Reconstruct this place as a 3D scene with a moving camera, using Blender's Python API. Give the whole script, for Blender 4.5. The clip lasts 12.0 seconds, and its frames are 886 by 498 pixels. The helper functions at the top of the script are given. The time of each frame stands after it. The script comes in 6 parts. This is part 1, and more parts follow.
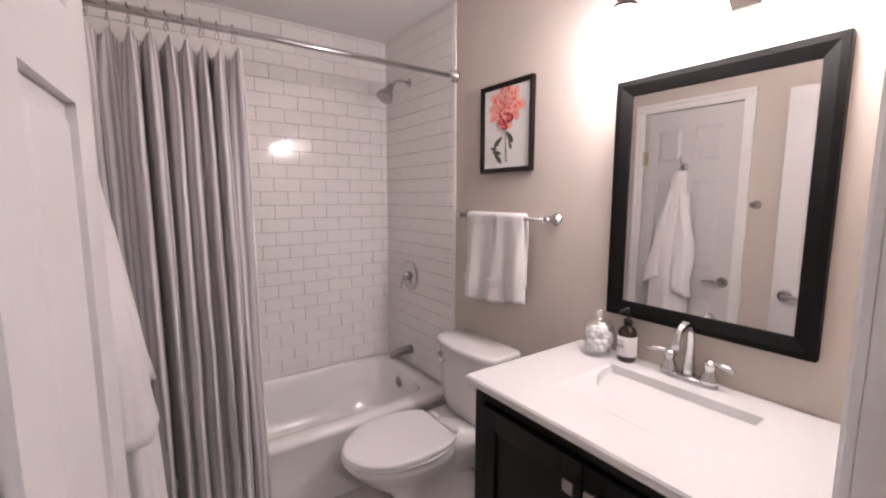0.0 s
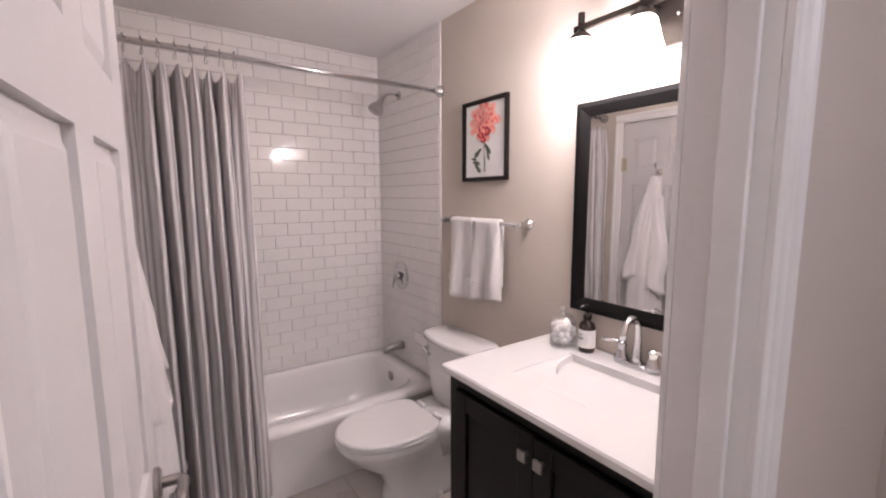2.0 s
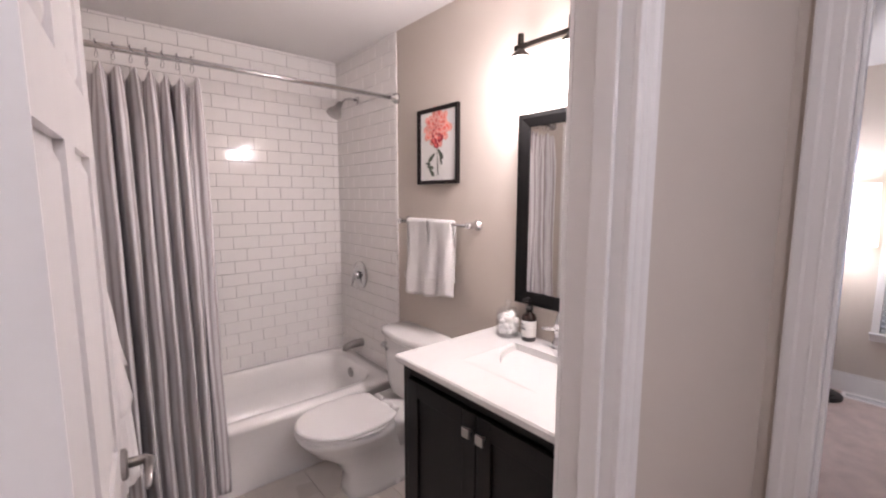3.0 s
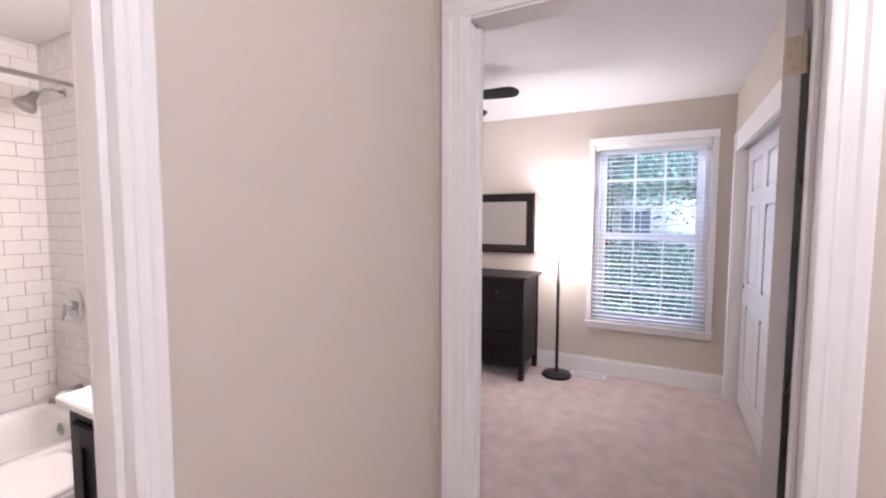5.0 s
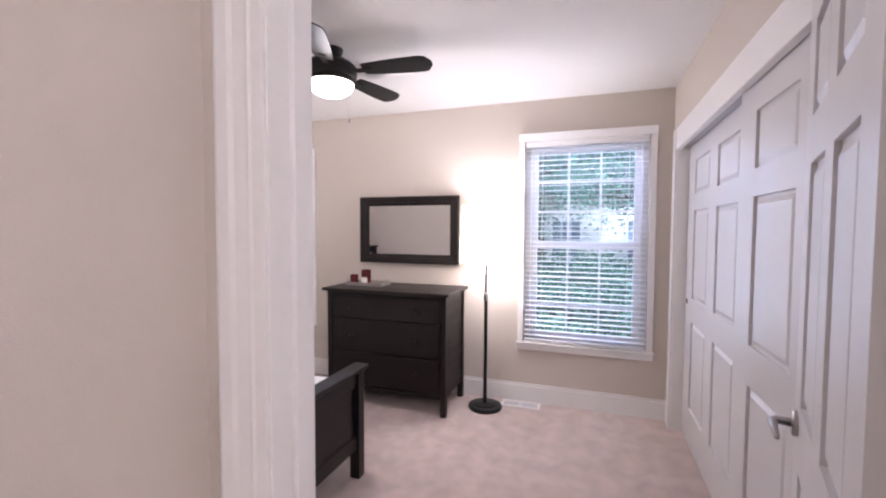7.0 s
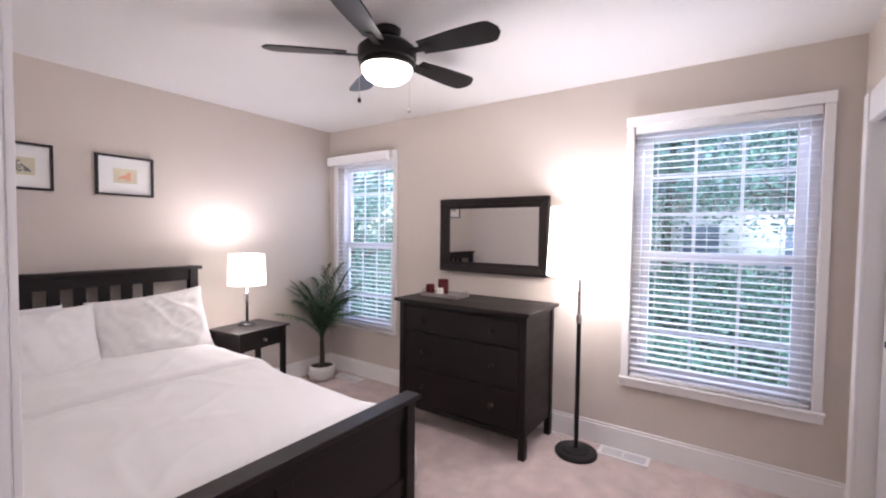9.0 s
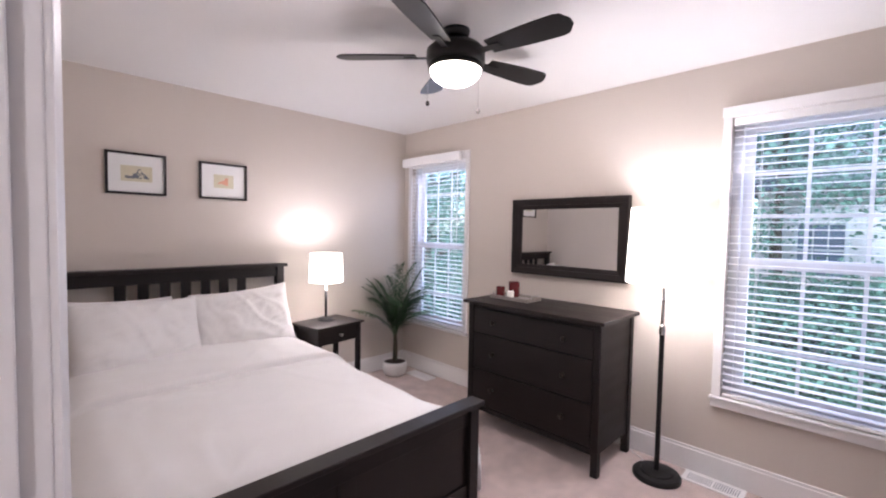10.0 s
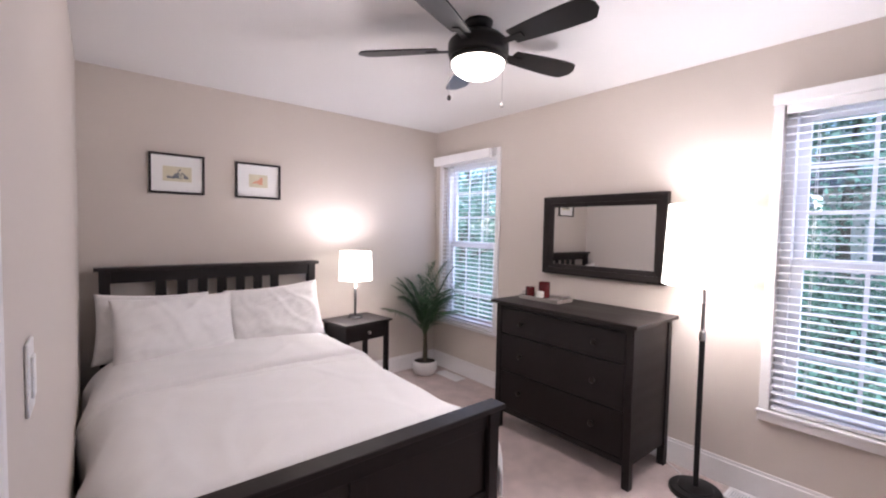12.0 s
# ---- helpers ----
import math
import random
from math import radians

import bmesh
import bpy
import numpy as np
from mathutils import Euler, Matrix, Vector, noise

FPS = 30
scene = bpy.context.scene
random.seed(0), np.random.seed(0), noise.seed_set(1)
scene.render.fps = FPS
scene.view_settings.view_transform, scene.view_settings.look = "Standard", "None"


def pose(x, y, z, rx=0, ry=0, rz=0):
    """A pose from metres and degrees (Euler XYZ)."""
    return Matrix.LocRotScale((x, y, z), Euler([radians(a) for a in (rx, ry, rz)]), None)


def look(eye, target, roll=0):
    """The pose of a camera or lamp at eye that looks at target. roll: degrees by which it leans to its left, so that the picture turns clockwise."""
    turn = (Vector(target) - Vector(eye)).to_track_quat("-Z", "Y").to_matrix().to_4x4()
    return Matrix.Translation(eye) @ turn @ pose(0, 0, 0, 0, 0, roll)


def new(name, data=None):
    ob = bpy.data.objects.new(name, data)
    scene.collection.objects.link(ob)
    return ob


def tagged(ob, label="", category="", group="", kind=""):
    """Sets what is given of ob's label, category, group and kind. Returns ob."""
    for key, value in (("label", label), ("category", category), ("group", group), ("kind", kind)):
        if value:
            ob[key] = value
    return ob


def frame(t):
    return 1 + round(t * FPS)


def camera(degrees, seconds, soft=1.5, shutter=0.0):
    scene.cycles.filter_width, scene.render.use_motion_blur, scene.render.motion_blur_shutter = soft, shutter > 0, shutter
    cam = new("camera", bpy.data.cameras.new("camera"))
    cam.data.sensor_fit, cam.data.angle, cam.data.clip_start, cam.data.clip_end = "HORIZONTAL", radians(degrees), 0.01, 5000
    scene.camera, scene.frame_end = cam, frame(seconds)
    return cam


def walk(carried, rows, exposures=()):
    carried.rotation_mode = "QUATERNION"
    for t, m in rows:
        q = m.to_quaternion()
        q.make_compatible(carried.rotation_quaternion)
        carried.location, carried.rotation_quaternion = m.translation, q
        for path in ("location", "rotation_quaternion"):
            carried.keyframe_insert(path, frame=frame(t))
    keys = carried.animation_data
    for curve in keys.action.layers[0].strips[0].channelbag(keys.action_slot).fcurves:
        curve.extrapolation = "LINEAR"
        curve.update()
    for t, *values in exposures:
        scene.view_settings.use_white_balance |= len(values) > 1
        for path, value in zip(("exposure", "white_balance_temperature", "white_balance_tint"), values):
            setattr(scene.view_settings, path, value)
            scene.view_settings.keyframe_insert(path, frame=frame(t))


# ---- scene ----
import itertools

cam = camera(92.5, 12.0, soft=2.1)
PATH = [
    (0, (0.267, 1.405, 1.464), (1.411, 3.027, 1.219), 0.1),
    (0.5, (0.259, 1.386, 1.473), (1.4, 3.01, 1.227), -0.1),
    (1, (0.251, 1.343, 1.48), (1.387, 2.971, 1.235), -0.2),
    (1.5, (0.251, 1.272, 1.496), (1.375, 2.908, 1.245), -0.3),
    (2, (0.236, 1.212, 1.502), (1.374, 2.839, 1.254), -0.2),
    (2.5, (0.235, 1.143, 1.504), (1.375, 2.768, 1.258), -0.2),
    (3, (0.196, 1.086, 1.508), (1.47, 2.608, 1.265), 0.1),
    (3.3, (0.182, 1.051, 1.503), (1.57, 2.475, 1.285), -0.0),
    (3.5, (0.189, 1.022, 1.509), (1.647, 2.37, 1.272), 0.5),
    (3.7, (0.213, 0.991, 1.508), (1.747, 2.255, 1.281), 0.2),
    (5.3, (0.572, 0.729, 1.448), (2.365, 1.605, 1.317), 0.2),
    (5.5, (0.629, 0.735, 1.446), (2.441, 1.572, 1.317), 0.2),
    (6, (0.8, 0.779, 1.44), (2.665, 1.491, 1.319), 0.5),
    (6.5, (0.982, 0.817, 1.426), (2.869, 1.471, 1.334), 0.3),
    (8.3, (1.555, 0.83, 1.416), (3.348, 1.712, 1.348), 0.6),
    (8.5, (1.609, 0.811, 1.428), (3.357, 1.781, 1.351), 0.6),
    (9, (1.669, 0.78, 1.434), (3.312, 1.919, 1.359), 0.7),
    (9.5, (1.716, 0.761, 1.427), (3.227, 2.069, 1.357), 0.9),
    (10, (1.734, 0.759, 1.462), (3.141, 2.177, 1.371), 1.0),
    (10.5, (1.796, 0.738, 1.466), (3.123, 2.232, 1.37), 1.0),
    (11, (1.82, 0.735, 1.465), (3.116, 2.255, 1.367), 1.0),
    (11.5, (1.829, 0.736, 1.463), (3.111, 2.268, 1.363), 1.0),
    (12, (1.839, 0.727, 1.447), (3.104, 2.273, 1.355), 1.1),
]
walk(cam, [(t, look(eye, target, roll)) for t, eye, target, roll in PATH],
     [(0, 1.18), (1.8, 1.19), (2.5, 1.25), (3.0, 1.36), (3.6, 1.47), (4.8, 2.05), (6.5, 2.07), (8.5, 1.96), (12, 1.97)])


# ---- light ----
world = bpy.data.worlds.new("world")
scene.world = world
world.use_nodes = True
wn = world.node_tree
sky = wn.nodes.new("ShaderNodeTexSky")
sky.sky_type, sky.sun_disc = "NISHITA", False
sky.sun_elevation, sky.sun_rotation = radians(36), radians(243)
cool = wn.nodes.new("ShaderNodeVectorMath")
cool.operation, cool.inputs[1].default_value = "MULTIPLY", (0.85, 0.95, 1.2)
wn.links.new(sky.outputs[0], cool.inputs[0])
wn.links.new(cool.outputs[0], wn.nodes["Background"].inputs[0])
wn.nodes["Background"].inputs[1].default_value = 0.15


def lamp(name, kind, energy, colour, place, size=0.05, turn=None):
    data = bpy.data.lights.new(name, kind)
    data.energy, data.color = energy, colour
    if kind == "POINT":
        data.shadow_soft_size = size
    ob = new(name, data)
    ob.matrix_world = turn or Matrix.Translation(place)
    return ob


WARM = (1.0, 0.90, 1.0)
BATH = (1.0, 0.88, 0.93)
sun = lamp("sun", "SUN", 5.0, (0.66, 0.80, 1.0), (0, 0, 8), turn=look((0, 0, 8), (6.0, 3.0, 3.0)))
sun.data.angle = radians(8)
for k in range(3):
    lamp("vanity_bulb", "POINT", 3.5, BATH, (1.485, 2.235 - 0.231 * k, 1.955), 0.055)
lamp("fan_bulb", "POINT", 12.2, (1.0, 0.90, 0.98), (3.30, 2.27, 2.255), 0.06)
lamp("floor_lamp_bulb", "POINT", 5.2, (0.96, 0.96, 1.14), (4.415, 1.605, 1.43), 0.06)
lamp("bedside_bulb", "POINT", 3.9, (1.0, 0.94, 1.07), (3.51, 3.935, 1.20), 0.05)
# unseen point lamp added to brighten the hall; no fixture belongs to it
lamp("hall_fill", "POINT", 12.5, (0.97, 0.93, 1.04), (0.40, -0.05, 2.25), 0.10)
for nm, yc, w in (("window_daylight", 0.885, 0.8), ("window_daylight", 3.77, 0.62)):
    a = lamp(nm, "AREA", 5 * w, (0.60, 0.66, 1.0), (0, 0, 0), turn=look((4.84, yc, 1.32), (3.6, yc, 1.1)))
    a.data.shape, a.data.size, a.data.size_y = "RECTANGLE", w, 1.4


# ---- materials ----
def material(name, colour, rough=0.5, metal=0.0, bump=0.0, scale=40.0, vary=0.06, big=1.5, coat=0.0, emit=None, power=0.0, stretch=None, trans=0.0, sheen=0.0, ior=1.45):
    m = bpy.data.materials.new(name)
    m.use_nodes = True
    t = m.node_tree
    b = t.nodes["Principled BSDF"]
    b.inputs["Roughness"].default_value = rough
    b.inputs["Metallic"].default_value = metal
    b.inputs["Coat Weight"].default_value = coat
    b.inputs["IOR"].default_value = ior
    b.inputs["Transmission Weight"].default_value = trans
    b.inputs["Sheen Weight"].default_value = sheen
    b.inputs["Base Color"].default_value = (*colour, 1)
    tc = t.nodes.new("ShaderNodeTexCoord")
    mp = t.nodes.new("ShaderNodeMapping")
    t.links.new(tc.outputs["Object"], mp.inputs[0])
    if stretch:
        mp.inputs["Scale"].default_value = stretch
    if vary:
        n1 = t.nodes.new("ShaderNodeTexNoise")
        n1.inputs["Scale"].default_value, n1.inputs["Detail"].default_value = big, 3
        n2 = t.nodes.new("ShaderNodeTexNoise")
        n2.inputs["Scale"].default_value, n2.inputs["Detail"].default_value = scale, 4
        add = t.nodes.new("ShaderNodeMath")
        t.links.new(mp.outputs[0], n1.inputs["Vector"])
        t.links.new(mp.outputs[0], n2.inputs["Vector"])
        t.links.new(n1.outputs[0], add.inputs[0])
        t.links.new(n2.outputs[0], add.inputs[1])
        ramp = t.nodes.new("ShaderNodeMapRange")
        ramp.inputs[1].default_value, ramp.inputs[2].default_value = 0.6, 1.4
        ramp.inputs[3].default_value, ramp.inputs[4].default_value = 1 - vary, 1 + vary
        t.links.new(add.outputs[0], ramp.inputs[0])
        mul = t.nodes.new("ShaderNodeVectorMath")
        mul.operation = "SCALE"
        mul.inputs[0].default_value = colour
        t.links.new(ramp.outputs[0], mul.inputs["Scale"])
        t.links.new(mul.outputs[0], b.inputs["Base Color"])
        rr = t.nodes.new("ShaderNodeMapRange")
        rr.inputs[1].default_value, rr.inputs[2].default_value = 0.3, 0.7
        rr.inputs[3].default_value, rr.inputs[4].default_value = max(rough - 0.05, 0.02), min(rough + 0.05, 1)
        t.links.new(n1.outputs[0], rr.inputs[0])
        t.links.new(rr.outputs[0], b.inputs["Roughness"])
    if bump:
        n3 = t.nodes.new("ShaderNodeTexNoise")
        n3.inputs["Scale"].default_value, n3.inputs["Detail"].default_value = scale * 2, 3
        t.links.new(mp.outputs[0], n3.inputs["Vector"])
        bp = t.nodes.new("ShaderNodeBump")
        bp.inputs["Strength"].default_value, bp.inputs["Distance"].default_value = bump, 0.004
        t.links.new(n3.outputs[0], bp.inputs["Height"])
        t.links.new(bp.outputs[0], b.inputs["Normal"])
    if emit:
        b.inputs["Emission Color"].default_value = (*emit, 1)
        b.inputs["Emission Strength"].default_value = power
    return m


M = {}
M["wall"] = material("wall_paint", (0.575, 0.515, 0.46), 0.75, bump=0.12, scale=160, vary=0.015)
M["ceiling"] = material("ceiling_paint", (0.78, 0.76, 0.75), 0.85, bump=0.12, scale=120, vary=0.015)
M["trim"] = material("white_trim_paint", (0.78, 0.76, 0.75), 0.35, bump=0.03, scale=60, vary=0.02)
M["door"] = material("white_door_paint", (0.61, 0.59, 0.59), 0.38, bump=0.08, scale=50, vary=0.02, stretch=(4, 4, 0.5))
M["carpet"] = material("beige_carpet", (0.51, 0.40, 0.365), 0.95, bump=0.9, scale=220, vary=0.32, big=8.0, sheen=0.3)
M["floor_tile"] = material("pale_floor_tile", (0.62, 0.57, 0.53), 0.3, bump=0.05, scale=12, vary=0.08)
M["tile"] = material("white_glazed_tile", (0.87, 0.845, 0.83), 0.09, bump=0.10, scale=9, vary=0.03, coat=0.3)
M["grout"] = material("grey_grout", (0.36, 0.34, 0.33), 0.9, vary=0.15, scale=60)
M["tub"] = material("white_enamel", (0.85, 0.83, 0.82), 0.14, vary=0.02, coat=0.4)
M["porcelain"] = material("white_porcelain", (0.80, 0.785, 0.775), 0.10, vary=0.01, coat=0.5)
M["seat"] = material("white_plastic_seat", (0.76, 0.74, 0.735), 0.42, vary=0.01)
M["chrome"] = material("chrome", (0.60, 0.60, 0.61), 0.10, metal=1, vary=0.02)
M["nickel"] = material("brushed_nickel", (0.40, 0.38, 0.37), 0.3, metal=1, vary=0.04)
M["brass"] = material("dull_brass", (0.50, 0.44, 0.32), 0.4, metal=0.8, vary=0.1)
M["black"] = material("black_brown_stain", (0.009, 0.0055, 0.005), 0.45, bump=0.06, scale=30, vary=0.3, stretch=(1, 1, 8), ior=1.36)
M["blacktop"] = material("black_brown_top", (0.011, 0.007, 0.006), 0.46, bump=0.06, scale=30, vary=0.3, stretch=(8, 1, 1), ior=1.4)
M["espresso"] = material("espresso_lacquer", (0.005, 0.004, 0.0045), 0.42, bump=0.04, scale=40, vary=0.2, ior=1.33)
M["blackframe"] = material("black_frame_paint", (0.004, 0.0035, 0.0035), 0.55, bump=0.04, scale=40, vary=0.2, ior=1.25)
M["blackmetal"] = material("black_metal", (0.012, 0.011, 0.011), 0.4, metal=0.3, vary=0.15)
M["bronze"] = material("dark_bronze", (0.03, 0.024, 0.02), 0.4, metal=0.7, vary=0.2)
M["counter"] = material("white_cultured_marble", (0.68, 0.675, 0.67), 0.12, vary=0.015, big=4, coat=0.4)
M["mirror"] = material("mirror_glass", (0.88, 0.88, 0.87), 0.01, metal=1, vary=0)
M["glass"] = material("clear_glass", (1, 1, 1), 0.0, trans=1.0, vary=0)
M["sheet"] = material("white_cotton", (0.84, 0.82, 0.805), 0.9, bump=0.2, scale=300, vary=0.02, sheen=0.3)
M["terry"] = material("white_terry", (0.82, 0.80, 0.79), 0.95, bump=1.0, scale=260, vary=0.03, sheen=0.4)
M["robe"] = material("white_robe_terry", (0.78, 0.75, 0.75), 0.95, bump=0.9, scale=220, vary=0.04, sheen=0.4)
M["paper"] = material("white_mat_board", (0.80, 0.79, 0.77), 0.8, vary=0.01)
M["cream"] = material("cream_print", (0.62, 0.57, 0.42), 0.8, vary=0.05)
M["ink_slot_grey"] = material("grey_ink_and_slot_shade", (0.16, 0.17, 0.19), 0.8, vary=0.1)
M["ink_coral"] = material("coral_ink", (0.66, 0.32, 0.22), 0.8, vary=0.1)
M["pink"] = material("pink_petal_ink", (0.80, 0.17, 0.15), 0.7, vary=0.35, scale=25, big=8)
M["palepink"] = material("pale_pink_petal_ink", (0.86, 0.42, 0.36), 0.7, vary=0.25, scale=25, big=8)
M["crimson"] = material("crimson_petal_ink", (0.36, 0.03, 0.05), 0.7, vary=0.3, scale=25, big=8)
M["leafink"] = material("grey_green_leaf_ink", (0.10, 0.12, 0.09), 0.8, vary=0.4, scale=25, big=8)
M["shade"] = material("lit_linen_shade", (0.85, 0.8, 0.75), 0.9, vary=0.02, emit=(1.0, 0.92, 0.90), power=1.3)
M["frosted"] = material("lit_frosted_glass", (0.9, 0.88, 0.85), 0.4, vary=0, emit=(1.0, 0.90, 0.84), power=2.6)
M["vanityglass"] = material("lit_vanity_glass", (0.9, 0.88, 0.85), 0.4, vary=0, emit=(1.0, 0.90, 0.88), power=3.4)
M["blind"] = material("white_blind_slat", (0.86, 0.85, 0.85), 0.4, vary=0.02)
M["vinyl"] = material("white_vinyl_sash", (0.82, 0.81, 0.82), 0.35, vary=0.02)
M["leaf"] = material("palm_leaf", (0.035, 0.085, 0.03), 0.45, vary=0.35, scale=30, big=6)
M["stem"] = material("palm_stem", (0.07, 0.06, 0.035), 0.7, vary=0.3, scale=60, bump=0.5)
M["soil"] = material("dark_soil", (0.03, 0.022, 0.016), 0.95, vary=0.3, bump=1.0, scale=80)
M["pot"] = material("white_ceramic_pot", (0.74, 0.72, 0.70), 0.3, vary=0.02)
M["maroon"] = material("maroon_glass", (0.09, 0.012, 0.014), 0.15, vary=0.2)
M["wax"] = material("white_wax", (0.80, 0.77, 0.72), 0.5, vary=0.02)
M["tray"] = material("grey_wood_tray", (0.28, 0.25, 0.23), 0.5, vary=0.2, scale=40, stretch=(1, 8, 1))
M["amber"] = material("dark_amber_glass", (0.018, 0.008, 0.006), 0.08, vary=0.05, coat=0.5)
M["label"] = material("white_paper_label", (0.72, 0.71, 0.70), 0.7, vary=0.02)
M["cotton"] = material("cotton_balls", (0.82, 0.81, 0.80), 0.95, bump=0.5, scale=60, vary=0.03)
M["dark"] = material("dark_gap", (0.012, 0.011, 0.011), 0.8, vary=0.1)
M["wallplate"] = material("white_switch_plate", (0.78, 0.77, 0.76), 0.35, vary=0.01)
M["treeleaf"] = material("maple_leaf", (0.13, 0.23, 0.175), 0.5, vary=0.5, scale=3, big=0.6)
leaf = M["treeleaf"].node_tree
through_leaf, both = leaf.nodes.new("ShaderNodeBsdfTranslucent"), leaf.nodes.new("ShaderNodeMixShader")
through_leaf.inputs[0].default_value, both.inputs[0].default_value = (0.24, 0.40, 0.30, 1), 0.45
leaf.links.new(leaf.nodes["Principled BSDF"].outputs[0], both.inputs[1])
leaf.links.new(through_leaf.outputs[0], both.inputs[2])
leaf.links.new(both.outputs[0], leaf.nodes["Material Output"].inputs[0])
M["bark"] = material("tree_bark", (0.09, 0.075, 0.06), 0.9, vary=0.3, scale=20, bump=0.8)
M["siding"] = material("pale_siding", (0.74, 0.71, 0.70), 0.6, vary=0.04)
M["greysiding"] = material("grey_siding", (0.23, 0.24, 0.27), 0.6, vary=0.06)
M["roof"] = material("grey_shingle", (0.10, 0.10, 0.105), 0.9, vary=0.25, scale=12)
M["grass"] = material("lawn", (0.06, 0.10, 0.035), 0.9, vary=0.4, scale=6, big=0.8, bump=0.6)
# blue-grey base colour paints in the sky reflected by the house windows
M["exglass"] = material("sky_reflection_glass", (0.20, 0.25, 0.33), 0.08, vary=0.05)


def fabric_material():
    m = material("striped_grey_curtain", (0.5, 0.5, 0.5), 0.9, bump=0.25, scale=240, vary=0)
    t = m.node_tree
    b = t.nodes["Principled BSDF"]
    uv = t.nodes.new("ShaderNodeUVMap")
    w = t.nodes.new("ShaderNodeTexWave")
    w.inputs["Scale"].default_value, w.inputs["Distortion"].default_value = 7.0, 2.0
    w2 = t.nodes.new("ShaderNodeTexNoise")
    w2.inputs["Scale"].default_value, w2.inputs["Detail"].default_value = 30.0, 3
    mp = t.nodes.new("ShaderNodeMapping")
    mp.inputs["Scale"].default_value = (3.2, 0.006, 1)
    t.links.new(uv.outputs[0], w.inputs[0])
    t.links.new(uv.outputs[0], mp.inputs[0])
    t.links.new(mp.outputs[0], w2.inputs[0])
    mx = t.nodes.new("ShaderNodeMath")
    t.links.new(w.outputs["Fac"], mx.inputs[0])
    t.links.new(w2.outputs[0], mx.inputs[1])
    r = t.nodes.new("ShaderNodeValToRGB")
    r.color_ramp.elements[0].position, r.color_ramp.elements[0].color = 0.40, (0.40, 0.365, 0.36, 1)
    r.color_ramp.elements[1].position, r.color_ramp.elements[1].color = 0.80, (0.64, 0.62, 0.63, 1)
    r.color_ramp.elements.new(0.58).color = (0.50, 0.48, 0.50, 1)
    mm = t.nodes.new("ShaderNodeMath")
    mm.operation = "MULTIPLY"
    mm.inputs[1].default_value = 0.66
    t.links.new(mx.outputs[0], mm.inputs[0])
    t.links.new(mm.outputs[0], r.inputs[0])
    t.links.new(r.outputs[0], b.inputs["Base Color"])
    return m


M["curtain"] = fabric_material()


def thin_glass(name="window_pane_glass", reflect=None, tint=(0.94, 0.96, 0.97)):
    m = bpy.data.materials.new(name)
    m.use_nodes = True
    t = m.node_tree
    out = t.nodes["Material Output"]
    tr, gl, mix, fr = (t.nodes.new(n) for n in ("ShaderNodeBsdfTransparent", "ShaderNodeBsdfGlossy", "ShaderNodeMixShader", "ShaderNodeFresnel"))
    tr.inputs[0].default_value = (*tint, 1)
    gl.inputs["Roughness"].default_value = 0.01
    if reflect is None:
        t.links.new(fr.outputs[0], mix.inputs[0])
    else:
        mix.inputs[0].default_value = reflect
    t.links.new(tr.outputs[0], mix.inputs[1])
    t.links.new(gl.outputs[0], mix.inputs[2])
    t.links.new(mix.outputs[0], out.inputs[0])
    return m


M["pane"] = thin_glass("window_pane_glass", 0.06)
M["jarglass"] = thin_glass("jar_glass", 0.20, (0.98, 0.98, 0.98))


# ---- mesh helpers ----
def thing(name, place=(0, 0, 0), label="", category="", group="", kind="", turn=0.0):
    ob = new(name)
    ob.empty_display_size = 0.1
    ob.matrix_world = pose(*place, 0, 0, turn)
    return tagged(ob, label, category, group, kind)


def part(name, bm, mat, parent=None, label="", smooth=False, bevel=0.0, seg=2, **tags):
    me = bpy.data.meshes.new(name)
    bmesh.ops.recalc_face_normals(bm, faces=bm.faces)
    bm.to_mesh(me)
    bm.free()
    me.materials.append(M[mat])
    ob = new(name, me)
    if parent is not None:
        ob.parent = parent
    if smooth:
        for p in me.polygons:
            p.use_smooth = True
    if bevel:
        mod = ob.modifiers.new("bevel", "BEVEL")
        mod.width, mod.segments, mod.limit_method, mod.angle_limit = bevel, seg, "ANGLE", radians(40)
    return tagged(ob, label, **tags)


def box(bm, x0, x1, y0, y1, z0, z1):
    vs = [bm.verts.new(p) for p in itertools.product((x0, x1), (y0, y1), (z0, z1))]
    for f in ((0, 1, 3, 2), (4, 6, 7, 5), (0, 4, 5, 1), (2, 3, 7, 6), (0, 2, 6, 4), (1, 5, 7, 3)):
        bm.faces.new([vs[i] for i in f])
    return bm


def boxes(*bs):
    bm = bmesh.new()
    for b in bs:
        box(bm, *b)
    return bm


def lathe(profile, n=32, centre=(0, 0, 0), sx=1.0, sy=1.0, bm=None, axis="z"):
    """A turned body from (radius, height) rings; a radius of 0 closes an end."""
    bm = bm or bmesh.new()
    rings = []
    for r, h in profile:
        ring = []
        for k in range(n if r > 1e-6 else 1):
            a = 2 * math.pi * k / n
            p = (r * math.cos(a) * sx, r * math.sin(a) * sy, h)
            if axis == "x":
                p = (p[2], p[0], p[1])
            elif axis == "y":
                p = (p[0], p[2], p[1])
            ring.append(bm.verts.new((p[0] + centre[0], p[1] + centre[1], p[2] + centre[2])))
        rings.append(ring)
    for a, b in zip(rings, rings[1:]):
        if len(a) == 1 and len(b) == 1:
            continue
        for k in range(n):
            q = [a[k % len(a)], a[(k + 1) % len(a)], b[(k + 1) % len(b)], b[k % len(b)]]
            q = list(dict.fromkeys(q))
            if len(q) > 2:
                bm.faces.new(q)
    return bm


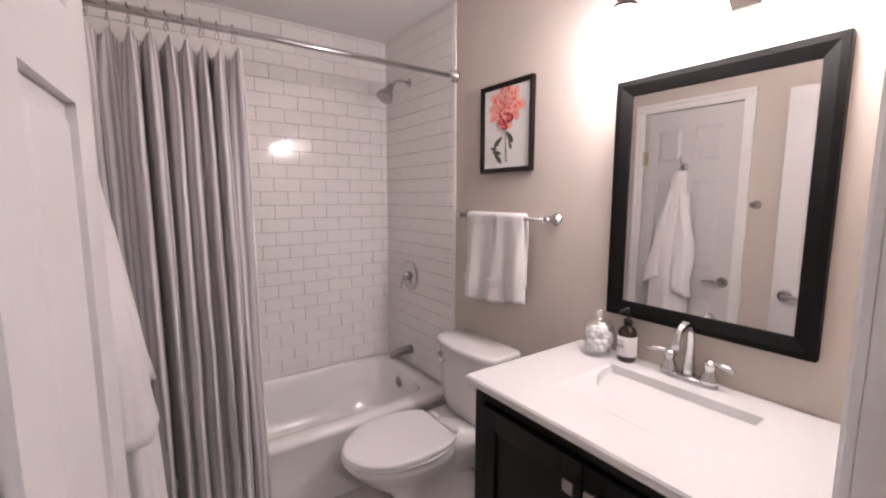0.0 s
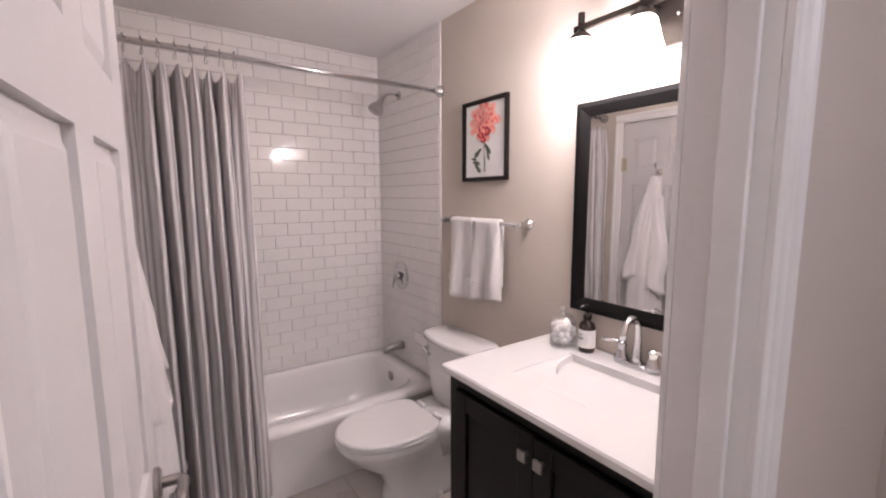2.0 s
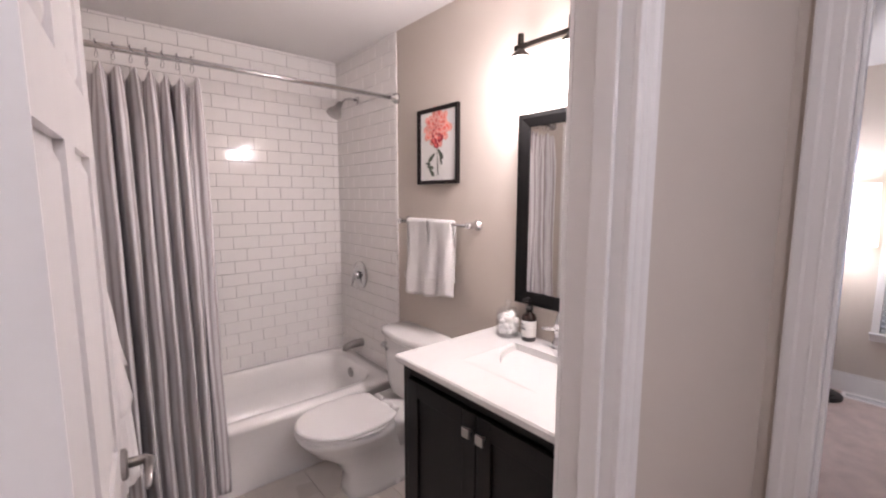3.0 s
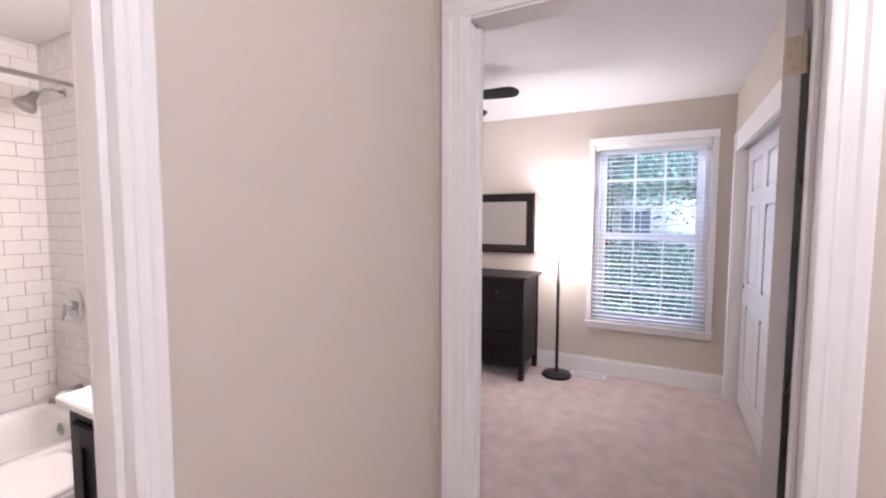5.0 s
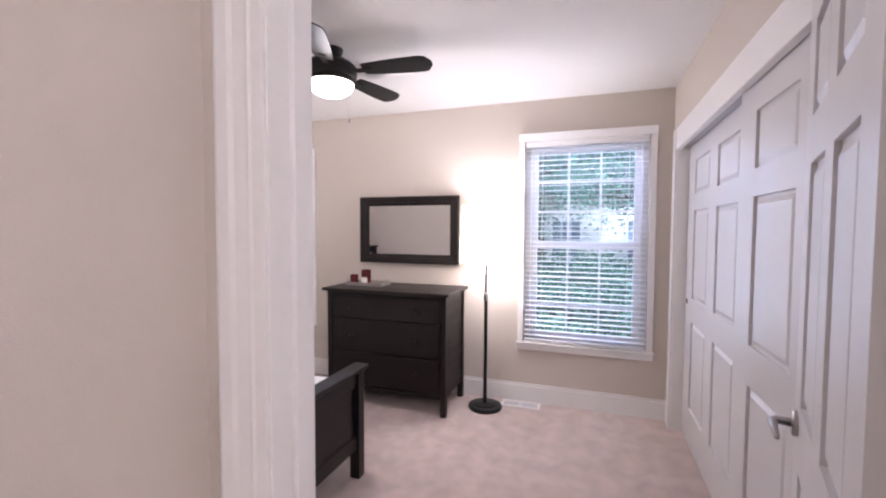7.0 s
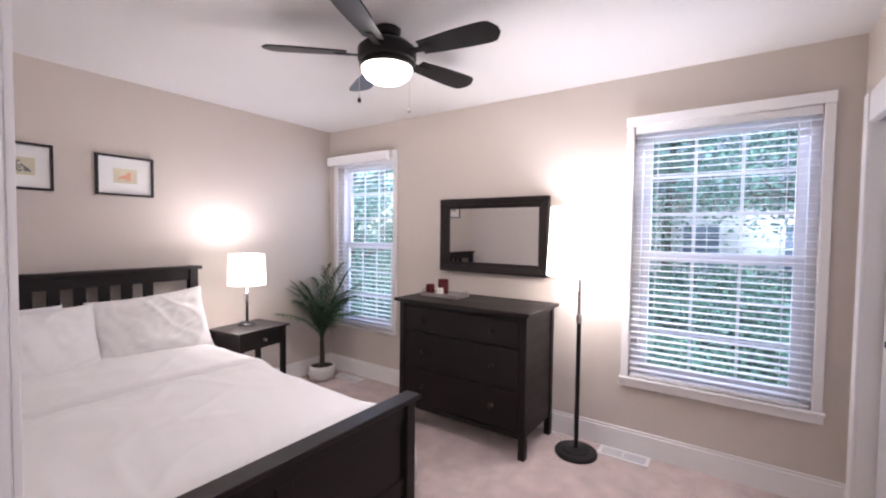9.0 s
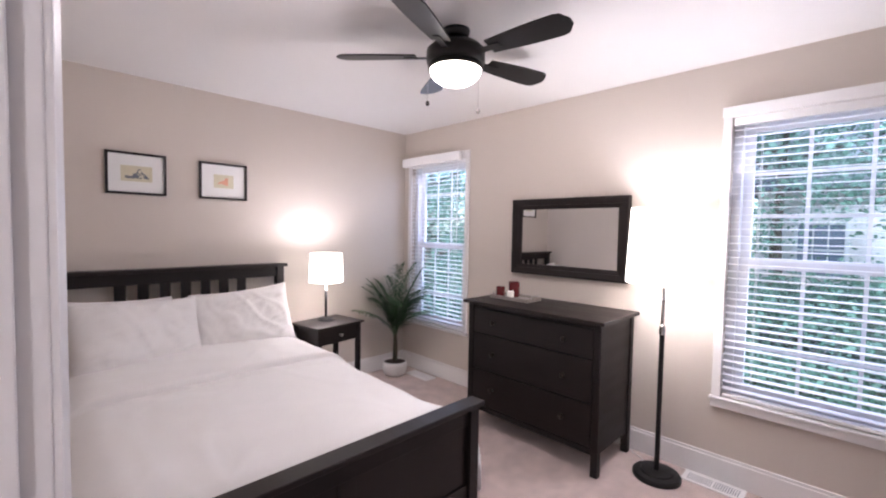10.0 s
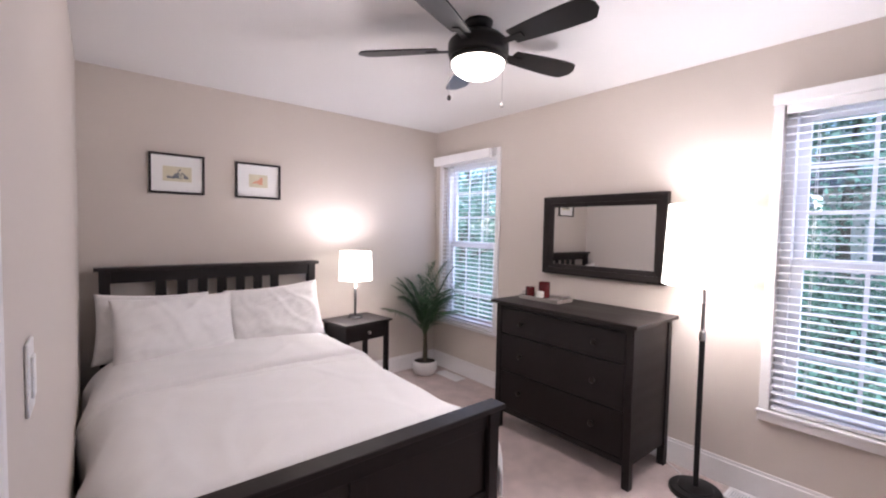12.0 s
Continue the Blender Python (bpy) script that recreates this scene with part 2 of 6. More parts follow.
def tube(points, radius, n=12, bm=None, ends=True):
    """A round bar along points; radius is a number or one for each point."""
    bm = bm or bmesh.new()
    pts = [Vector(p) for p in points]
    rs = radius if isinstance(radius, (list, tuple)) else [radius] * len(pts)
    rings, side = [], None
    for i, p in enumerate(pts):
        d = (pts[min(i + 1, len(pts) - 1)] - pts[max(i - 1, 0)]).normalized()
        if side is None:
            side = d.cross(Vector((0.123, 0.456, 0.88))).normalized()
        side = (side - d * side.dot(d)).normalized()
        up = d.cross(side)
        rings.append([bm.verts.new(p + rs[i] * (math.cos(2 * math.pi * k / n) * side + math.sin(2 * math.pi * k / n) * up)) for k in range(n)])
    for a, b in zip(rings, rings[1:]):
        for k in range(n):
            bm.faces.new((a[k], a[(k + 1) % n], b[(k + 1) % n], b[k]))
    if ends:
        bm.faces.new(rings[0][::-1])
        bm.faces.new(rings[-1])
    return bm


def frame_mesh(u0, u1, v0, v1, w, d, plane, at, slope=0.0):
    """A mitred picture-frame border: outer u0..u1, v0..v1, width w, from at to at + d; slope drops its inner edge."""
    bm = bmesh.new()

    def P(u, v, n):
        return {"x": (at + n, u, v), "y": (u, at + n, v), "z": (u, v, at + n)}[plane]
    prof = [(0.0, 0.0), (0.0, d), (w * 0.35, d), (w, d - slope), (w, 0.0)]
    rings = []
    for o, n in prof:
        rings.append([bm.verts.new(P(*uv, n)) for uv in ((u0 + o, v0 + o), (u1 - o, v0 + o), (u1 - o, v1 - o), (u0 + o, v1 - o))])
    for a, b in zip(rings, rings[1:] + rings[:1]):
        for k in range(4):
            bm.faces.new((a[k], a[(k + 1) % 4], b[(k + 1) % 4], b[k]))
    return bm


def cloth_grid(nu, nv, fn, uvscale=(1, 1)):
    bm = bmesh.new()
    uvl = bm.loops.layers.uv.new("UVMap")
    vs = [[bm.verts.new(fn(i / nu, j / nv)) for j in range(nv + 1)] for i in range(nu + 1)]
    for i in range(nu):
        for j in range(nv):
            f = bm.faces.new((vs[i][j], vs[i + 1][j], vs[i + 1][j + 1], vs[i][j + 1]))
            for lp, (a, b) in zip(f.loops, ((i, j), (i + 1, j), (i + 1, j + 1), (i, j + 1))):
                lp[uvl].uv = (a / nu * uvscale[0], b / nv * uvscale[1])
    return bm


def solid(ob, t, off=0.0):
    mod = ob.modifiers.new("thick", "SOLIDIFY")
    mod.thickness, mod.offset = t, off
    return ob


def S(name, bm, mat, parent=None, **k):
    return part(name, bm, mat, parent, kind="structure", **k)


# ---- large structure ----
H = 2.46
BX0, BX1, BY0, BY1 = 0.09, 1.65, 1.485, 4.02
RX0, RX1, RY0, RY1 = 1.75, 4.65, 0.27, 4.29
HY = 1.388

S("floor", boxes((-1.45, RX1 + 0.2, -1.2, 1.44, -0.15, 0), (1.72, RX1 + 0.2, 1.44, RY1 + 0.15, -0.15, 0)), "carpet", label="beige carpet of the bedroom and hall")
bath_floor = S("floor_bathroom", boxes((BX0 - 0.1, 1.72, 1.44, BY1 + 0.1, -0.15, 0.0)), "grout", label="grout under the bathroom floor tiles")
S("ceiling", boxes((-1.45, RX1 + 0.2, -1.2, RY1 + 0.15, H, H + 0.12)), "ceiling")

# bathroom walls
S("wall_bath_north", boxes((BX0 - 0.1, 1.65, BY1 + 0.008, BY1 + 0.12, 0, H)), "wall")
S("wall_bath_west", boxes((BX0 - 0.12, BX0, HY + 0.0, 2.46, 0, H), (BX0 - 0.12, BX0, 3.10, BY1 + 0.12, 0, H), (BX0 - 0.12, BX0, 2.46, 3.10, 2.04, H)), "wall")
S("wall_bath_south", boxes((0.81, 1.65, HY, BY0, 0, H), (BX0, 0.81, HY, BY0, 2.05, H)), "wall")
S("wall_hall_north", boxes((-1.45, BX0 - 0.12, HY, BY0, 0, H)), "wall")
# wall between bathroom and bedroom, with the bedroom doorway
S("wall_bedroom_west", boxes((1.65, 1.75, 1.284, RY1, 0, H), (1.65, 1.75, -1.2, 0.444, 0, H), (1.65, 1.75, 0.444, 1.284, 2.05, H)), "wall")
S("wall_bedroom_north", boxes((1.65, RX1 + 0.15, RY1, RY1 + 0.13, 0, H)), "wall")
WINDOWS = ((0.425, 1.345), (3.405, 4.165))
WZ0, WZ1 = 0.505, 2.13
east = thing("wall_bedroom_east", label="beige painted wall with two windows", kind="structure")
for b0 in [(-0.5, WINDOWS[0][0], 0, H), (WINDOWS[0][1], WINDOWS[1][0], 0, H), (WINDOWS[1][1], RY1 + 0.13, 0, H)] + [b for a, c in WINDOWS for b in ((a, c, 0, WZ0), (a, c, WZ1, H))]:
    S("wall_section", boxes((RX1, RX1 + 0.15, *b0)), "wall", east)
CL0, CL1, CLZ = 2.02, 4.50, 2.02
S("wall_bedroom_south", boxes((1.75, CL0, 0.15, RY0, 0, H), (CL1, RX1, 0.15, RY0, 0, H), (CL0, CL1, 0.15, RY0, CLZ, H)), "wall")
S("wall_closet_back", boxes((1.75, RX1, -0.5, -0.42, 0, H), (1.75, 1.85, -0.42, 0.15, 0, H)), "wall")
# hall closes behind the camera
S("wall_hall_west", boxes((-1.45, -1.35, -1.2, HY, 0, H)), "wall")
S("wall_hall_south", boxes((-1.35, 1.65, -1.2, -1.1, 0, H)), "wall")


def casing(name, plane, face, sign, a, b, top, w=0.075, d=0.016, floor=0.0):
    """A moulded door casing on a wall face: two legs and a head, outside the opening a..b."""
    root = thing(name, label="white painted moulded door casing", kind="structure")

    prof = ((0.0, 0.0), (0.0, 0.5), (0.06, 0.6), (0.24, 0.66), (0.30, 0.85), (0.36, 0.78), (0.60, 0.9), (0.70, 1.2), (0.93, 1.25), (1.0, 1.1), (1.0, 0.0))

    def strip(nm, u0, u1, z0, z1, vertical):
        bm = bmesh.new()
        ends = []
        for e in (0, 1):
            ring = []
            for s, dd in prof:
                n = face + sign * d * dd
                if vertical:
                    inner, outer = (u1, u0) if u0 < a else (u0, u1)
                    u, z = inner + (outer - inner) * s, (z0, z1)[e]
                else:
                    u, z = (u0, u1)[e], z0 + (z1 - z0) * s
                ring.append(bm.verts.new((n, u, z) if plane == "x" else (u, n, z)))
            ends.append(ring)
        k = len(prof)
        for j in range(k):
            bm.faces.new((ends[0][j], ends[0][(j + 1) % k], ends[1][(j + 1) % k], ends[1][j]))
        bm.faces.new(ends[0])
        bm.faces.new(ends[1][::-1])
        S(nm, bm, "trim", root)
    strip("casing_leg", a - w, a, floor, top, True)
    strip("casing_leg", b, b + w, floor, top, True)
    strip("casing_head", a - w, b + w, top, top + w, False)
    return root


def jamb(name, plane, lo, hi, a, b, top, t=0.018, stop=0.5, side=1):
    root = thing(name, label="white painted door jamb with stop", kind="structure")
    s0 = lo + (hi - lo) * stop
    for nm, u0, u1 in (("jamb_leg", a, a + t), ("jamb_leg", b - t, b)):
        S(nm, boxes((lo, hi, u0, u1, 0, top)) if plane == "x" else boxes((u0, u1, lo, hi, 0, top)), "trim", root, bevel=0.002)
    for nm, u0, u1 in (("door_stop", a + t, a + t + 0.011), ("door_stop", b - t - 0.011, b - t)):
        S(nm, boxes((s0, s0 + 0.033, u0, u1, 0, top - t)) if plane == "x" else boxes((u0, u1, s0, s0 + 0.033, 0, top - t)), "trim", root, bevel=0.002)
    S("jamb_head", boxes((lo, hi, a + t, b - t, top - t, top)) if plane == "x" else boxes((a + t, b - t, lo, hi, top - t, top)), "trim", root, bevel=0.002)
    return root


casing("door_casing_bath_hall", "y", HY, -1, 0.09, 0.792, 2.04, w=0.045)
casing("door_casing_bath", "y", BY0, 1, 0.172, 0.792, 2.04, w=0.062)
jamb("door_jamb_bath", "y", HY, BY0, 0.09, 0.81, 2.05, stop=0.2)
casing("door_casing_bedroom_hall", "x", 1.65, -1, 0.462, 1.268, 2.04, w=0.086, d=0.010)
casing("door_casing_bedroom", "x", 1.75, 1, 0.462, 1.268, 2.04, d=0.012)
jamb("door_jamb_bedroom", "x", 1.65, 1.75, 0.444, 1.284, 2.05, stop=0.45)
casing("door_casing_linen", "x", BX0, 1, 2.48, 3.08, 2.03, w=0.06)


def panel_door(name, width, height, label, thick=0.035, kind="structure", knobs=True, category=""):
    """A six-panel door: its hinge edge is at x = 0, it runs to x = width, its thickness is centred on y = 0."""
    root = thing(name, label=label, kind=kind, category=category)
    st, mu = 0.11 * width / 0.76, 0.10 * width / 0.76
    k = height / 2.03
    rails = [(0, 0.24 * k), (0.83 * k, 0.99 * k), (1.58 * k, 1.69 * k), (height - 0.115 * k, height)]
    t = thick / 2
    cols = [(st, (width - mu) / 2), ((width + mu) / 2, width - st)]
    for bx in ((0, st, -t, t, 0, height), (width - st, width, -t, t, 0, height), ((width - mu) / 2, (width + mu) / 2, -t, t, rails[0][1], rails[3][0])):
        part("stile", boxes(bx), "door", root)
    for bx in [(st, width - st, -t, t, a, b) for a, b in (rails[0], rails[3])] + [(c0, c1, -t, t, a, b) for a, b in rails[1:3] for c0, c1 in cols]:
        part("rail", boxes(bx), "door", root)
    for (c0, c1), (z0, z1) in itertools.product(cols, ((rails[0][1], rails[1][0]), (rails[1][1], rails[2][0]), (rails[2][1], rails[3][0]))):
        bm = boxes((c0, c1, -t + 0.012, t - 0.012, z0, z1))
        e = 0.032
        for s in (-1, 1):
            o = [bm.verts.new((x, s * (t - 0.0119), z)) for x, z in ((c0 + 0.012, z0 + 0.012), (c1 - 0.012, z0 + 0.012), (c1 - 0.012, z1 - 0.012), (c0 + 0.012, z1 - 0.012))]
            n = [bm.verts.new((x, s * (t - 0.003), z)) for x, z in ((c0 + e, z0 + e), (c1 - e, z0 + e), (c1 - e, z1 - e), (c0 + e, z1 - e))]
            for j in range(4):
                bm.faces.new((o[j], o[(j + 1) % 4], n[(j + 1) % 4], n[j]))
            bm.faces.new(n)
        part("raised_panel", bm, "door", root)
    return root


def lever(parent, x, z, side, reach, mat="nickel"):
    """A lever handle on a door's face; reach is the signed length of the lever along x."""
    t = 0.0175 * side
    h = thing("lever_handle", label="brushed nickel door lever")
    h.parent = parent
    part("rose", lathe([(0, 0), (0.032, 0), (0.032, 0.008), (0.026, 0.012), (0, 0.012)], 24, (x, t, z), axis="y") if side > 0 else
         lathe([(0, 0), (0.032, 0), (0.032, -0.008), (0.026, -0.012), (0, -0.012)], 24, (x, t, z), axis="y"), mat, h, smooth=False)
    y1 = t + side * 0.05
    part("lever", tube([(x, t, z), (x, y1 - side * 0.01, z), (x + reach * 0.12, y1, z), (x + reach * 0.5, y1, z + 0.004), (x + reach, y1 - side * 0.004, z - 0.004)], [0.011, 0.011, 0.011, 0.009, 0.006], 12), mat, h, smooth=True)
    return h


def butt_hinge(parent, x, y, z):
    h = thing("hinge", (x, y, z), label="dull brass butt hinge")
    h.parent = parent
    part("hinge_barrel", lathe([(0, -0.05), (0.007, -0.05), (0.007, 0.05), (0, 0.05)], 12), "brass", h, smooth=False)
    part("hinge_leaf", boxes((-0.034, 0.0, -0.0015, 0.0015, -0.045, 0.045)), "brass", h)


bath_door = panel_door("door_bathroom", 0.735, 2.02, "open white six-panel bathroom door with lever handle", category="door")
lever(bath_door, 0.675, 0.93, -1, -0.11)
lever(bath_door, 0.675, 0.93, 1, -0.11)
bath_door.matrix_world = pose(0.137, 1.502, 0.008, 0, 0, 85.2)
bed_door = panel_door("door_bedroom", 0.72, 2.02, "open white six-panel bedroom door with lever handle", category="door")
lever(bed_door, 0.665, 0.93, 1, -0.11)
lever(bed_door, 0.665, 0.93, -1, -0.11)
for z in (0.2, 1.835):
    hg = thing("hinge", (0, 0, z), label="dull brass butt hinge on the door's edge")
    hg.parent = bed_door
    part("hinge_barrel", lathe([(0, -0.047), (0.0068, -0.047), (0.0068, -0.045), (0.0062, -0.0445), (0.0062, -0.016), (0.0068, -0.0155), (0.0062, -0.015), (0.0062, 0.015), (0.0068, 0.0155), (0.0062, 0.016), (0.0062, 0.0445), (0.0068, 0.045), (0.0068, 0.047), (0.003, 0.051), (0, 0.052)], 14, (-0.006, -0.024, 0)), "brass", hg)
    part("hinge_leaf", boxes((-0.0024, -0.0002, -0.0205, 0.013, -0.044, 0.044)), "brass", hg, bevel=0.0008)
    for sy, sz in ((-0.004, 0.030), (0.006, 0.0), (-0.004, -0.030)):
        part("screw", lathe([(0, -0.0005), (0.0038, -0.0005), (0.003, -0.0014), (0, -0.0014)], 12, (-0.0022, sy, sz), axis="x"), "nickel", hg)
bed_door.matrix_world = pose(1.79, 0.493, 0.008, 0, 0, -15.8)
linen = panel_door("door_linen", 0.595, 2.015, "closed white six-panel linen closet door with a robe hook", category="door")
lever(linen, 0.04, 0.93, -1, 0.10)
for z in (0.2, 1.72):
    butt_hinge(linen, 0.597, -0.019, z)
linen.matrix_world = pose(BX0 - 0.016, 2.4825, 0.008, 0, 0, 90.0)
S("wall_linen_back", boxes((-0.45, -0.40, 2.3, 3.2, 0, H)), "wall")

# closet with two sliding doors and a fascia
slide1 = panel_door("door_closet", 1.24, 1.98, "white six-panel sliding closet door with a small black finger pull", category="door", thick=0.03)
slide1.matrix_world = pose(3.245, 0.184, 0.012)
part("finger_pull", lathe([(0, 0.0), (0.017, 0.0), (0.017, 0.003), (0.012, 0.003), (0, 0.001)], 20, (1.19, 0.0155, 0.93), axis="y"), "dark", slide1, "small black finger pull")
slide2 = panel_door("door_closet", 1.24, 1.98, "white six-panel sliding closet door in front of the other", category="door", thick=0.03)
slide2.matrix_world = pose(2.025, 0.228, 0.012)
cc = thing("closet_casing", label="white closet casing with a deep fascia", kind="structure")
S("casing_leg", boxes((CL1, CL1 + 0.085, RY0, RY0 + 0.018, 0, 2.13)), "trim", cc, bevel=0.003)
S("casing_leg", boxes((CL0 - 0.085, CL0, RY0, RY0 + 0.018, 0, 2.13)), "trim", cc, bevel=0.003)
S("fascia", boxes((CL0, CL1, 0.248, RY0 + 0.012, 1.985, 2.13)), "trim", cc, bevel=0.003)
S("casing_jamb", boxes((CL1 - 0.001, CL1 + 0.0, 0.15, RY0, 0, 2.0)), "trim", cc)
S("track", boxes((CL0, CL1, 0.165, 0.246, 1.994, 2.015)), "nickel", cc)


def baseboard(name, plane, face, sign, a, b, h=0.155):
    lo, hi = sorted((face, face + sign * 0.013))
    lo2, hi2 = sorted((face, face + sign * 0.008))
    if plane == "x":
        bm = boxes((lo, hi, a, b, 0, h - 0.02), (lo2, hi2, a, b, h - 0.02, h))
    else:
        bm = boxes((a, b, lo, hi, 0, h - 0.02), (a, b, lo2, hi2, h - 0.02, h))
    return S(name, bm, "trim", bevel=0.002)


baseboard("baseboard", "x", RX1, -1, RY0, RY1)
baseboard("baseboard", "y", RY1, -1, RX0, RX1 - 0.013)
baseboard("baseboard", "x", RX0, 1, 1.345, RY1 - 0.013)
baseboard("baseboard", "y", RY0, 1, CL1 + 0.085, RX1 - 0.013)
baseboard("baseboard", "y", HY, -1, 0.865, 1.65)
baseboard("baseboard", "x", 1.65, -1, 2.42, 3.24)
baseboard("baseboard", "x", BX0, 1, 3.145, 3.24)
baseboard("baseboard", "x", BX0, 1, 1.57, 2.41)


def window(name, a, b):
    w = thing(name, label="white double-hung window with grilles and moulded casing", kind="structure", category="window")
    x = RX1
    S("casing_leg", boxes((x - 0.018, x, a - 0.045, a, WZ0, WZ1 + 0.065)), "trim", w, bevel=0.003)
    S("casing_leg", boxes((x - 0.018, x, b, b + 0.045, WZ0, WZ1 + 0.065)), "trim", w, bevel=0.003)
    S("casing_head", boxes((x - 0.024, x, a, b, WZ1, WZ1 + 0.065)), "trim", w, bevel=0.003)
    S("window_sill", boxes((x - 0.034, x + 0.06, a - 0.055, b + 0.055, WZ0 - 0.016, WZ0)), "trim", w, bevel=0.004)
    S("apron", boxes((x - 0.022, x, a - 0.048, b + 0.048, WZ0 - (0.062 if b - a > 0.8 else 0.030), WZ0 - 0.016)), "trim", w, bevel=0.003)
    S("window_frame", boxes((x + 0.045, x + 0.13, a, a + 0.045, WZ0, WZ1), (x + 0.045, x + 0.13, b - 0.045, b, WZ0, WZ1), (x + 0.045, x + 0.13, a + 0.045, b - 0.045, WZ1 - 0.03, WZ1), (x + 0.06, x + 0.13, a + 0.045, b - 0.045, WZ0, WZ0 + 0.03)), "vinyl", w, bevel=0.002)
    mid = 1.30
    for nm, z0, z1, xx in (("lower_sash", WZ0 + 0.03, mid + 0.02, x + 0.065), ("upper_sash", mid - 0.02, WZ1 - 0.03, x + 0.095)):
        r, ya, yb = 0.05, a + 0.045, b - 0.045
        s = S(nm, boxes((xx, xx + 0.028, ya, ya + r, z0, z1), (xx, xx + 0.028, yb - r, yb, z0, z1), (xx, xx + 0.028, ya + r, yb - r, z0, z0 + r), (xx, xx + 0.028, ya + r, yb - r, z1 - r, z1)), "vinyl", w, bevel=0.002)
        S("pane", boxes((xx + 0.011, xx + 0.015, ya + r, yb - r, z0 + r, z1 - r)), "pane", s).visible_shadow = False
        g = []
        n = 3 if b - a > 0.7 else 2
        for k in range(1, n):
            y = ya + r + (yb - ya - 2 * r) * k / n
            g.append((xx + 0.006, xx + 0.0105, y - 0.009, y + 0.009, z0 + r, z1 - r))
        for k in (1, 2):
            z = z0 + r + (z1 - z0 - 2 * r) * k / 3
            g.append((xx + 0.002, xx + 0.0055, ya + r, yb - r, z - 0.009, z + 0.009))
        S("muntins", boxes(*g), "vinyl", s, label="white window grilles")
    # blind
    bl = thing("window_blind", (x + 0.012, 0, 0), label="lowered white slatted blind with open slats in front of the window", category="blind", group="window blinds")
    part("valance", boxes((-0.095, -0.05, a + 0.03, b + 0.075, WZ1 - 0.03, WZ1 + 0.055)) if b - a < 0.8 else boxes((-0.055, -0.049, a - 0.045, b + 0.045, WZ1 + 0.0, WZ1 + 0.06)), "blind", bl, bevel=0.003)
    part("head_rail", boxes((-0.020, 0.02, a + 0.006, b - 0.006, WZ1 - 0.045, WZ1 - 0.002)), "blind", bl)
    bm0 = bmesh.new()
    bb = 0.022
    ang = radians(3)
    c, s_ = math.cos(ang), math.sin(ang)
    pr = [(-bb, 0.0), (-bb * 0.5, 0.0016), (0, 0.0022), (bb * 0.5, 0.0016), (bb, 0.0)]
    pts = [(u, v + 0.0013) for u, v in pr] + [(u, v - 0.0013) for u, v in reversed(pr)]
    ends = [[bm0.verts.new((u * c - v * s_, y, u * s_ + v * c)) for u, v in pts] for y in (a + 0.003, b - 0.003)]
    for k in range(len(pts)):
        bm0.faces.new((ends[0][k], ends[0][(k + 1) % 10], ends[1][(k + 1) % 10], ends[1][k]))
    bm0.faces.new(ends[0])
    bm0.faces.new(ends[1][::-1])
    first = part("slat", bm0, "blind", bl)
    zs = np.arange(WZ1 - 0.07, WZ0 + 0.045, -0.0405)
    first.location.z = zs[0]
    for z in zs[1:]:
        o = new("slat", first.data)
        o.parent, o.location = bl, (0, 0, z)
    part("bottom_rail", boxes((-0.022, 0.022, a + 0.008, b - 0.008, WZ0 + 0.008, WZ0 + 0.026)), "blind", bl, bevel=0.003)
    for y in (a + 0.14, b - 0.14):
        part("ladder_cord", tube([(-0.024, y, WZ0 + 0.02), (-0.024, y, WZ1 - 0.04)], 0.0012, 6), "blind", bl)
        part("ladder_cord", tube([(0.024, y, WZ0 + 0.02), (0.024, y, WZ1 - 0.04)], 0.0012, 6), "blind", bl)
    part("wand", tube([(-0.03, a + 0.10, 1.35), (-0.03, a + 0.10, WZ1 - 0.07)], 0.004, 8), "blind", bl)


window("window_1", *WINDOWS[0])
window("window_2", *WINDOWS[1])


# ---- bathroom ----
tile_meshes = {}


def tile_mesh(w, h):
    key = (round(w, 4), round(h, 4))
    if key not in tile_meshes:
        bm = bmesh.new()
        g, t, e = 0.0012, 0.0075, 0.0022
        a = [bm.verts.new((x, 0, z)) for x, z in ((g, g), (w - g, g), (w - g, h - g), (g, h - g))]
        b = [bm.verts.new((v.co.x, -(t - 0.0015), v.co.z)) for v in a]
        c = [bm.verts.new((x, -t, z)) for x, z in ((g + e, g + e), (w - g - e, g + e), (w - g - e, h - g - e), (g + e, h - g - e))]
        for p, q in ((a, b), (b, c)):
            for k in range(4):
                bm.faces.new((p[k], p[(k + 1) % 4], q[(k + 1) % 4], q[k]))
        bm.faces.new(c)
        bmesh.ops.recalc_face_normals(bm, faces=bm.faces)
        me = bpy.data.meshes.new("tile")
        bm.to_mesh(me)
        bm.free()
        me.materials.append(M["tile"])
        tile_meshes[key] = me
    return tile_meshes[key]


